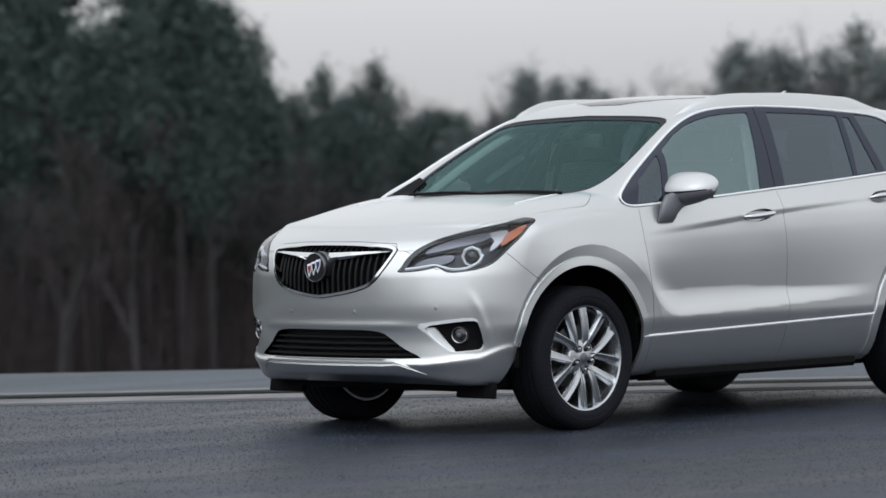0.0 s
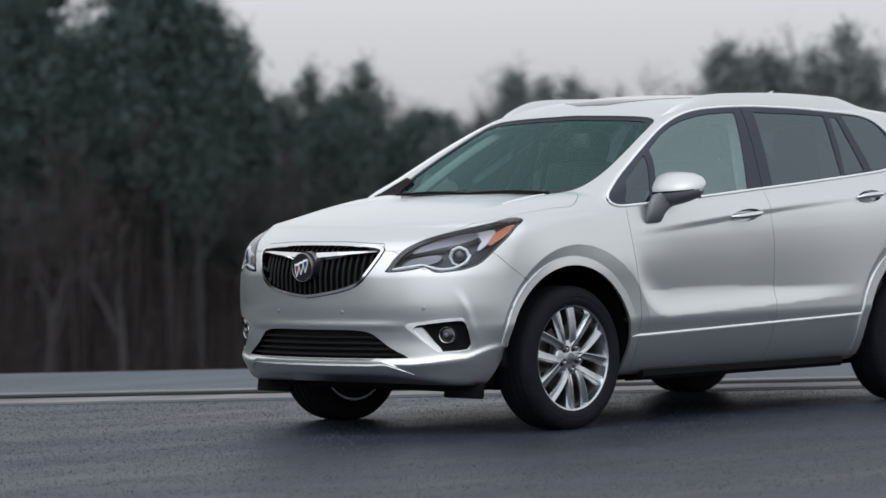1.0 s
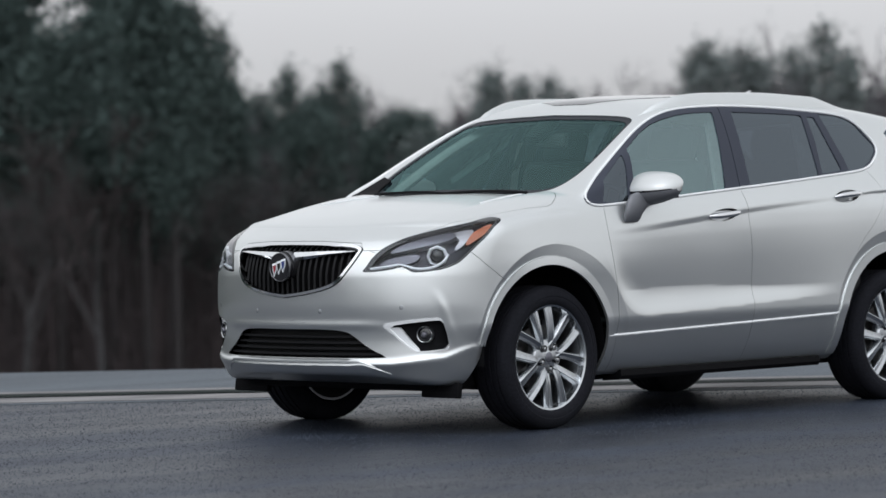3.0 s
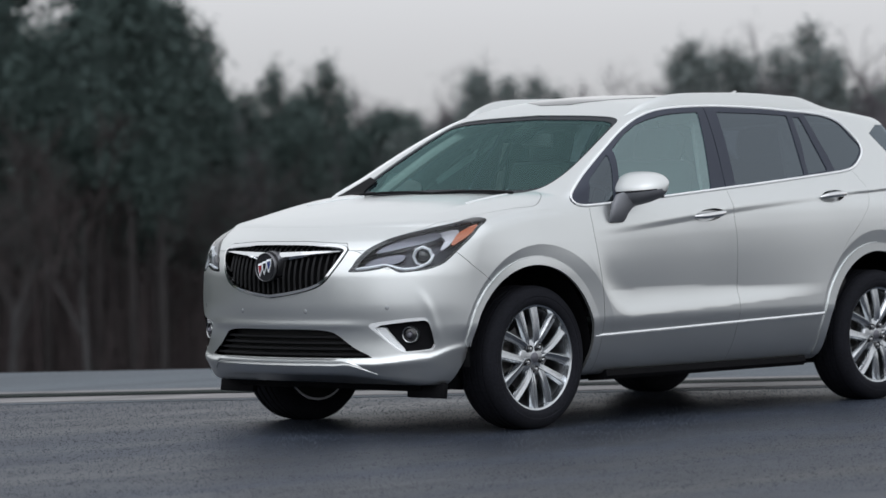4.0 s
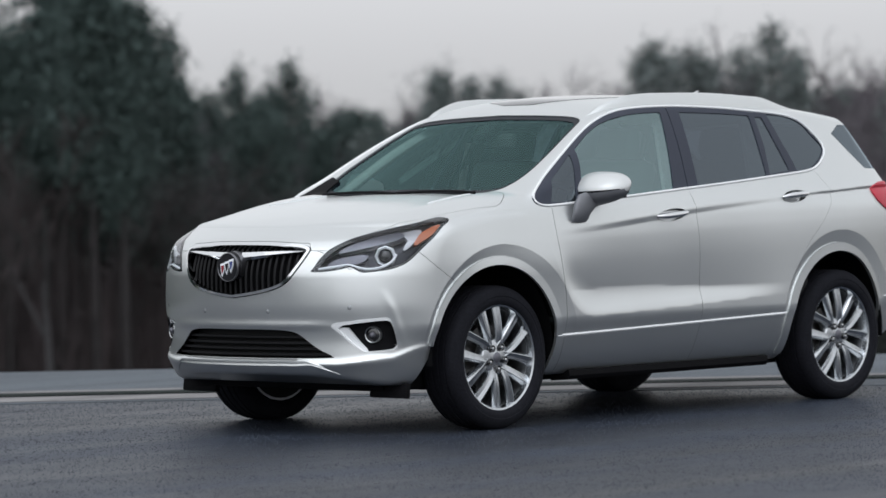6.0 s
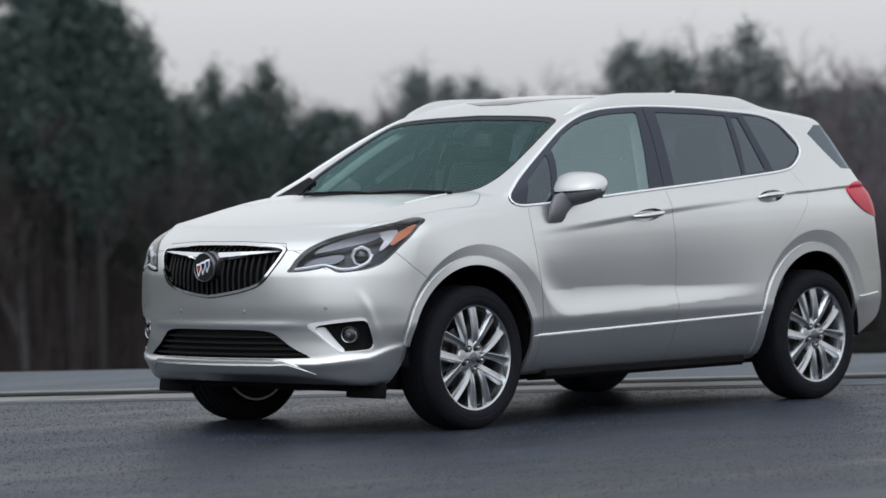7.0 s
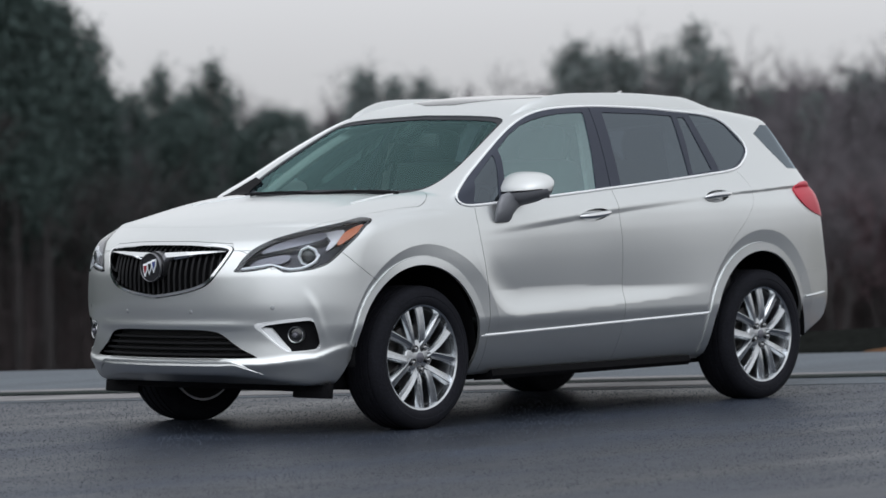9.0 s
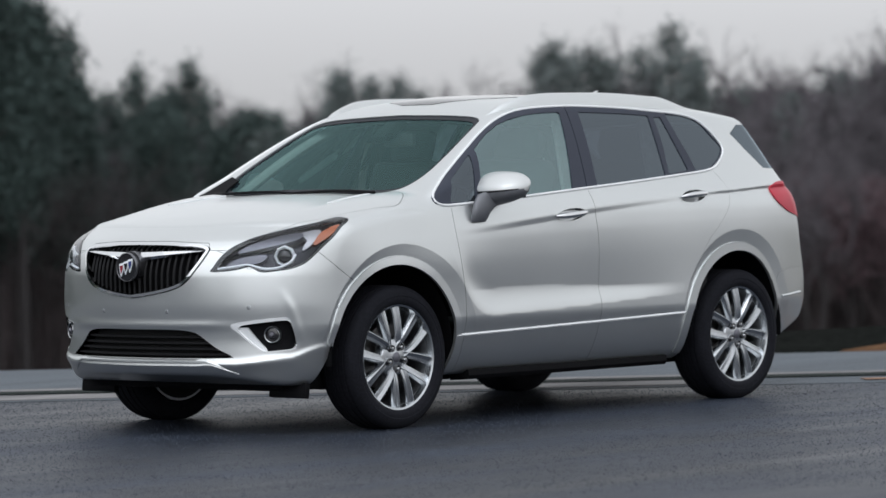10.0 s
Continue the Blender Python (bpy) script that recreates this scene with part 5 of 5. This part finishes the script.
for u in np.linspace(-1, 1, 61):
    y = 0.565 * u
    k = 1 - float(ramp(np.array([abs(y)]), 0.36, 0.56)[0])
    z = 0.360 - 0.070 * float(ramp(np.array([abs(y)]), 0.42, 0.62)[0])
    p = on_nose(y, z, 0.0)
    out = Vector((-1.0, 0.9 * y, 0)).normalized()
    tall, jut = 0.2 + 0.8 * k, 0.003 * k - 0.003 * (1 - k) + 0.001                      # the strip thins to a crease at its ends
    lip.append([p - out * 0.03 + Vector((0, 0, 0.016 * tall)), p + out * 0.010 * k + Vector((0, 0, 0.013 * tall)), p + out * (jut + 0.016 * k) + Vector((0, 0, 0.004 * tall)), p + out * (jut + 0.016 * k) + Vector((0, 0, -0.005 * tall)),
                p + out * 0.008 * k + Vector((0, 0, -0.009 * tall)), p + out * 0.010 * k + Vector((0, 0, -0.020 * tall)), p - out * 0.03 + Vector((0, 0, -0.026 * tall))])
part("front_lip", loft(lip), PAINT, car, "silver lip under the lower intake")
for k, s in ((0, -1), (1, 1)):
    pocket = part("fog_lamp_bezel", shell_mesh("fog_lamp_bezel", fog_cut, PLASTIC, lift=-0.030, thick=-0.031, mirror=k), PLASTIC, car, "black fog lamp pocket with a bright edge")
    rim_ = fog_cut.cut(flank([(-0.826, 0.530), (-0.766, 0.546), (-0.690, 0.557), (-0.672, 0.550), (-0.660, 0.511), (-0.645, 0.466), (-0.640, 0.418), (-0.686, 0.413), (-0.736, 0.409), (-0.752, 0.409), (-0.776, 0.440), (-0.808, 0.492)], 1))[1]
    rim_ = rim_.cut(lambda x, y, z: x + 0.668 + 0.20 * (z - 0.55) - 0.05 * ramp(0.44 - z, 0.0, 0.02))[0]
    wedge_ = fog_cut.cut(flank([(-0.830, 0.518), (-0.800, 0.524), (-0.790, 0.505), (-0.764, 0.456), (-0.738, 0.411), (-0.752, 0.404), (-0.780, 0.440), (-0.812, 0.490)], 1))[0]
    part("fog_trim", shell_mesh("fog_trim", rim_, BRIGHT, lift=0.004 - 0.012 * k, thick=0.030, mirror=k), BRIGHT, pocket, "thin bright edge")
    part("fog_wedge", shell_mesh("fog_wedge", wedge_, BRIGHT, lift=-0.008 - 0.006 * k, thick=0.020, mirror=k), BRIGHT, pocket, "bright angled blade")
    c = on_skin(-0.728, 0.486, -0.022, s)
    aim = pose(c.x, c.y, c.z) @ Vector((-0.92, 0.39 * s, 0)).to_track_quat("Z", "Y").to_matrix().to_4x4()
    part("fog_lamp", lathe([(0.0, 0.004), (0.020, 0.003), (0.032, -0.002), (0.035, 0.006), (0.035, -0.03), (0.0, -0.03)], 32, aim), GLOSS_BLACK, pocket, "round clear fog lamp")
    part("fog_ring", lathe([(0.035, -0.02), (0.035, 0.008), (0.0375, 0.010), (0.040, 0.006), (0.040, -0.02)], 32, aim, True), SATIN, pocket, "thin silver ring")
    part("fog_bulb", lathe([(0.0, 0.020), (0.010, 0.018), (0.016, 0.010), (0.016, 0.0), (0.0, 0.0)], 20, aim), LAMP_GREY, pocket)
    for y, z in ((0.22, 0.600), (0.632, 0.618)):
        p = on_nose(y * s, z, 0.0)
        N = slope(np.array([list(p)]))[0]
        aim = pose(p.x, p.y, p.z) @ Vector(N).to_track_quat("Z", "Y").to_matrix().to_4x4()
        part("parking_sensor", lathe([(0.0, 0.001), (0.009, 0.001), (0.011, 0.0), (0.011, -0.01), (0.0, -0.01)], 16, aim), SENSOR, car)
    # bright strips low on the flank
    for name, x0, z0, x1, z1 in (("side_trim", 0.392, 0.440, 2.21, 0.487), ("bumper_trim", 3.15, 0.541, 3.40, 0.556)):
        us = np.linspace(0, 1, 40 if x1 > 1 and x0 < 1 else 9)
        part(name, tube([on_skin(x0 + (x1 - x0) * u, z0 + (z1 - z0) * u, 0.001, s) for u in us], 0.0075, 6), BRIGHT if name == "side_trim" else PAINT, car, "bright strip low on the doors" if name == "side_trim" else "")
    # sill, arch linings, air deflectors
    part("sill", loft([[Vector((x, s * (0.818 + a), z)) for a, z in ((0.0, 0.262), (0.006, 0.232), (-0.01, 0.212), (-0.12, 0.205), (-0.12, 0.262))] for x in np.linspace(0.56, 2.16, 12)]), PLASTIC, car, "black plastic sill")
    for cx, cz in ARCHES:
        arc = np.linspace(-0.12, pi + 0.12, 30)
        rings = [[Vector((cx + r * cos(t), s * y, cz + r * sin(t))) for r, y in ((0.436, 0.862), (0.445, 0.62), (0.445, 0.50), (0.02, 0.50))] for t in arc]
        part("arch_lining", loft(rings, False, False), PLASTIC, car)
    part("air_deflector", box((0.035, 0.24, 0.075), pose(-0.56, 0.66 * s, 0.214, 0, 8, 0), 0.008), PLASTIC, car, "black air deflector ahead of the wheel")
    # door mirrors
    head = Vector((0.725, 0.916 * s, 1.167)) + (Vector((0.09, -0.02, -0.02)) if s > 0 else Vector())

    def cap_point(u, t, grow=0.0):
        """A point of the mirror's housing: u runs outwards, t round it."""
        w = max(1 - abs(u) ** 3.4, 0.004) ** 0.5
        up = 0.081 - 0.016 * max(u, 0) ** 2 - 0.006 * u
        down = 0.100 - 0.034 * ramp(u, -0.7, 1.0)
        c, n = cos(t), sin(t)
        x_ = (0.100 if c < 0 else 0.070) * w * math.copysign(abs(c) ** 0.80, c) + 0.030 * u * u
        z_ = (up if n > 0 else down) * (0.35 + 0.65 * w) * w ** 0.4 * math.copysign(abs(n) ** 0.80, n)
        x_ += 0.80 * max(z_, 0) + 0.15 * min(z_, 0) - 0.02
        return head + Vector((x_ * (1 + grow), s * 0.163 * u * (1 + grow * 0.3), z_ * (1 + grow)))

    rings = [[cap_point(u, t) for t in np.linspace(0, 2 * pi, 32, endpoint=False)] for u in np.sin(np.linspace(-pi / 2, pi / 2, 19))]
    mirror_ = part("door_mirror", loft(rings), CAP_PAINT, car, "silver door mirror on a grey stalk")
    span = np.linspace(-0.55, 0.93, 17)
    slot = [[cap_point(u, pi + a_, g) for a_, g in ((0.12, 0.012), (0.24, 0.012), (0.24, -0.08), (0.12, -0.08))] for u in span]
    part("mirror_gap", loft(slot), GLOSS_BLACK, mirror_)
    shell_low = [[cap_point(u, t, 0.018) for t in np.linspace(pi + 0.24, 2 * pi - 0.02, 14)] for u in np.sin(np.linspace(-pi / 2, pi / 2, 17)) * 0.985]
    part("mirror_base", loft(shell_low, False, False), STALK, mirror_, "dark grey lower mirror shell")
    part("mirror_glass", box((0.004, 0.20, 0.09), pose(0.780, 0.930 * s, 1.160), 0.0), CHROME, mirror_)
    rings = []
    for cx, cy, cz, hx, hy, lean in ((0.556, 0.905, 0.998, 0.050, 0.018, 0.0), (0.558, 0.912, 1.014, 0.057, 0.024, 0.0), (0.564, 0.918, 1.045, 0.060, 0.028, 0.01), (0.584, 0.920, 1.080, 0.068, 0.030, 0.03), (0.625, 0.918, 1.110, 0.078, 0.030, 0.05), (0.680, 0.914, 1.128, 0.070, 0.026, 0.04)):
        rings.append([Vector((cx + hx * math.copysign(abs(cos(a)) ** 0.8, cos(a)), s * (cy + hy * sin(a)), cz - lean * cos(a) * 0.5)) for a in np.linspace(0, 2 * pi, 24, endpoint=False)])
    part("mirror_stalk", loft(rings), STALK, mirror_, "grey fairing that carries the mirror")

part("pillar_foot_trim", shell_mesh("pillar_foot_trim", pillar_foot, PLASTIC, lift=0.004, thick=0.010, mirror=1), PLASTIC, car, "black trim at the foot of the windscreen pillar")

# floor pan and exhaust
part("floor_pan", box((3.9, 1.30, 0.16), pose(1.35, 0, 0.285), 0.04), PLASTIC, car)
part("engine_undertray", box((0.55, 1.0, 0.08), pose(-0.45, 0, 0.30), 0.03), PLASTIC, car)
part("exhaust", tube([(0.2, 0.25, 0.205), (1.2, 0.3, 0.20), (2.1, 0.3, 0.205), (2.6, 0.45, 0.25)], 0.035, 10), EXHAUST, car)
part("subframe", box((0.30, 0.9, 0.07), pose(0.05, 0, 0.22), 0.02), PLASTIC, car)


# ---- wheels ----
BARREL = grain(shader("dull alloy", (0.40, 0.41, 0.43), 0.38, 1.0), (0.40, 0.41, 0.43), 50, 0.15)


def make_wheel():
    """A wheel lying round the z axis, its face upwards: tyre, rim with six twin spokes, nuts, cap and brake disc."""
    wheel = part("wheel", lathe([(0.240, 0.070), (0.246, 0.088), (0.248, 0.098), (0.257, 0.103), (0.262, 0.096), (0.258, 0.085), (0.250, 0.070)], 80, closed=True), ALLOY, car, "polished alloy wheel with six twin spokes")
    part("barrel", lathe([(0.225, -0.10), (0.236, -0.08), (0.222, 0.02), (0.239, 0.0695), (0.250, 0.0695), (0.247, -0.09), (0.25, -0.10)], 80, closed=True), BARREL, wheel, "dull inner rim barrel")
    tread = [(0.255, -0.095), (0.262, -0.108), (0.285, -0.117), (0.318, -0.115), (0.338, -0.104), (0.3485, -0.088)]
    for c in (-0.06, -0.022, 0.022, 0.06):
        tread += [(0.3515, c - 0.006), (0.344, c - 0.005), (0.344, c + 0.005), (0.3515, c + 0.006)]
    tread += [(0.3485, 0.088), (0.338, 0.104), (0.318, 0.115), (0.300, 0.1175), (0.297, 0.1155), (0.285, 0.117), (0.268, 0.112), (0.260, 0.104), (0.255, 0.095)]
    part("tyre", lathe(tread, 96, closed=True), RUBBER, wheel, "black road tyre")
    hub_z = 0.082
    for k in range(6):
        for side in (-1, 1):
            a = radians(60 * k + 102)
            out, across = Vector((cos(a), sin(a), 0)), Vector((-sin(a), cos(a), 0)) * side
            rings = []
            for u in np.linspace(0, 1, 12):
                r, w = 0.040 + 0.207 * u, 0.0195 + 0.0065 * u + 0.0025 * u**4
                mid = 0.030 + 0.022 * u + 0.003 * sin(pi * u)
                r = sqrt(r * r - (mid * u) ** 2)
                top = hub_z + 0.002 + 0.010 * min(1, u * 3) + 0.006 * sin(pi * u)
                deep = 0.040 + 0.010 * (1 - u)
                rings.append([out * r + across * (mid + w * e) + Vector((0, 0, top - d)) for e, d in
                              ((-1, deep), (-1, 0.016), (-0.88, 0.009), (-0.30, 0.0075), (0.25, 0.0015), (0.42, 0.0), (0.56, 0.0015), (0.92, 0.016), (1, 0.021), (1, deep))])
            part("spoke", loft(rings), ALLOY, wheel, sharp=14)
    for k in range(5):
        a = radians(72 * k + 130)
        at = pose(0.057 * cos(a), 0.057 * sin(a), hub_z + 0.004)
        part("nut_well", lathe([(0.012, -0.01), (0.012, 0.007), (0.0175, 0.009), (0.0175, -0.01)], 18, at, True), GLOSS_BLACK, wheel)
        part("wheel_nut", lathe([(0.0, 0.012), (0.008, 0.011), (0.0105, 0.006), (0.0105, -0.01), (0.0, -0.01)], 6, at), CHROME, wheel)
    part("hub", lathe([(0.0, 0.086), (0.028, 0.086), (0.034, 0.084), (0.066, 0.083), (0.088, 0.076), (0.100, 0.058), (0.102, 0.03), (0.0, 0.03)], 40), ALLOY, wheel)
    part("centre_cap", lathe([(0.0, 0.0915), (0.022, 0.091), (0.025, 0.089), (0.025, 0.075), (0.0, 0.075)], 32), LAMP_GREY, wheel)
    part("brake_disc", lathe([(0.06, 0.010), (0.155, 0.010), (0.158, 0.004), (0.158, -0.016), (0.06, -0.016)], 48, closed=True), STEEL, wheel)
    part("brake_shield", lathe([(0.0, -0.094), (0.238, -0.094), (0.238, -0.104), (0.0, -0.104)], 40), GAP, wheel)
    part("caliper", box((0.10, 0.055, 0.07), pose(0.125, 0.03, 0.0, 0, 0, 20), 0.012), ALLOY_DARK, wheel)
    return wheel


first = make_wheel()
lay = {-1: pose(0, 0, 0, 90, 0, 0), 1: pose(0, 0, 0, -90, 0, 0)}
spots = [(0.0, -1, 0, 0.3), (2.748, -1, 2, 0), (0.0, 1, 10, 0.3), (2.748, 1, 50, 0)]
for i, (x, s, spin, steer) in enumerate(spots):
    m = pose(x, 0.760 * s, 0.3495, 0, 0, steer) @ lay[s] @ pose(0, 0, 0, 0, 0, spin)
    if i == 0:
        home = m
    else:
        copy_thing(first, m)
first.matrix_basis = home


# ---- cabin, seen through the glass ----
def seat(x, y, back_lean=18, wide=0.50):
    s = part("seat", box((0.52, wide, 0.16), pose(x, y, 0.66, 0, -6, 0), 0.05, seg=3), CLOTH, car, "dark leather seat")
    part("backrest", box((0.15, wide * 0.96, 0.66), pose(x + 0.34, y, 0.99, 0, back_lean, 0), 0.06, seg=3), CLOTH, s)
    part("headrest", box((0.10, 0.26, 0.18), pose(x + 0.45, y, 1.39, 0, back_lean, 0), 0.045, seg=3), CLOTH, s)
    for d in (-0.06, 0.06):
        part("headrest_post", tube([(x + 0.43, y + d, 1.25), (x + 0.45, y + d, 1.36)], 0.006, 8), CHROME, s)


seat(1.05, -0.37)
seat(1.05, 0.37)
seat(1.95, -0.36, 22, 0.62)
seat(1.95, 0.36, 22, 0.62)
part("dashboard", loft([[Vector((x, y, z)) for x, z in ((0.36, 1.06), (0.42, 1.125), (0.62, 1.10), (0.78, 1.07), (0.84, 1.0), (0.80, 0.80), (0.50, 0.70), (0.36, 0.80))] for y in np.linspace(-0.68, 0.68, 9)]), DASH, car, "dark dashboard")
part("cabin_floor", box((2.6, 1.4, 0.10), pose(1.75, 0, 0.42), 0.02), DASH, car)
for s in (-1, 1):
    part("door_lining", box((2.1, 0.05, 0.50), pose(1.50, 0.78 * s, 0.78), 0.02), DASH, car)
part("load_cover", box((0.75, 1.2, 0.03), pose(2.95, 0, 1.05), 0.01), DASH, car)
part("headlining", loft([[Vector((x, y, float(spline(np.array([x]), ROOF)[0]) - 0.10 * y * y - 0.12 * y**4 - 0.035 - dz)) for y in np.linspace(-0.58, 0.58, 11)] + [Vector((x, y, float(spline(np.array([x]), ROOF)[0]) - 0.10 * y * y - 0.12 * y**4 - 0.045)) for y in np.linspace(0.58, -0.58, 11)] for x, dz in zip(np.linspace(1.08, 3.05, 12), [0.0] * 12)]), LINING, car)
wheel_pose = pose(0.92, -0.37, 1.02, 0, -65, 0)
steer_rim = part("steering_wheel", lathe([(0.175 + 0.014 * cos(t), 0.014 * sin(t)) for t in np.linspace(0, 2 * pi, 10, endpoint=False)], 40, wheel_pose, True), DASH, car, "dark steering wheel")
part("steering_hub", box((0.12, 0.16, 0.05), wheel_pose, 0.02), DASH, steer_rim)
for a in (0, 120, 240):
    part("steering_spoke", box((0.12, 0.03, 0.015), wheel_pose @ pose(0, 0, 0, 0, 0, a) @ pose(0.11, 0, 0), 0.004), DASH, steer_rim)
part("rear_view_mirror", box((0.035, 0.23, 0.075), pose(0.985, 0.0, 1.420, 0, 8, -8), 0.018), DASH, car, "black rear-view mirror under a sensor pod")
part("sensor_pod", box((0.20, 0.10, 0.05), pose(0.955, 0.045, 1.474, 0, -32, 0), 0.015), PLASTIC, car)

for s in (-1, 1):
    rings = [[Vector((1.44 + 0.115 * u + dx, s * (0.80 - 0.175 * u + dy), 1.05 + 0.46 * u)) for dx, dy in ((-0.06, 0), (-0.05, -0.03), (0.05, -0.03), (0.06, 0))] for u in np.linspace(0, 1, 7)]
    part("pillar_lining", loft(rings), LINING if s < 0 else DASH, car)
    rings = [[Vector((2.16 + 0.10 * u + dx, s * (0.79 - 0.165 * u + dy), 1.05 + 0.46 * u)) for dx, dy in ((-0.05, 0), (-0.04, -0.03), (0.10, -0.03), (0.11, 0))] for u in np.linspace(0, 1, 7)]
    part("pillar_lining", loft(rings), LINING, car)

# lining of the far windscreen pillar and of the roof's edge, and a belt
line_ = chaikin([(0.42, 0.650, 1.130), (0.75, 0.605, 1.330), (1.00, 0.560, 1.460), (1.20, 0.535, 1.525), (1.55, 0.530, 1.555), (2.30, 0.520, 1.535)], 3, False)
part("roof_edge_lining", tube(line_, 0.034, 10, 0.8), TRIM_GREY, car, "grey lining of the pillar and roof edge")
part("seat_belt", tube([(1.50, 0.70, 1.42), (1.44, 0.69, 1.25), (1.36, 0.66, 1.02)], 0.022, 6, 0.2), TRIM_GREY, car, "grey seat belt")
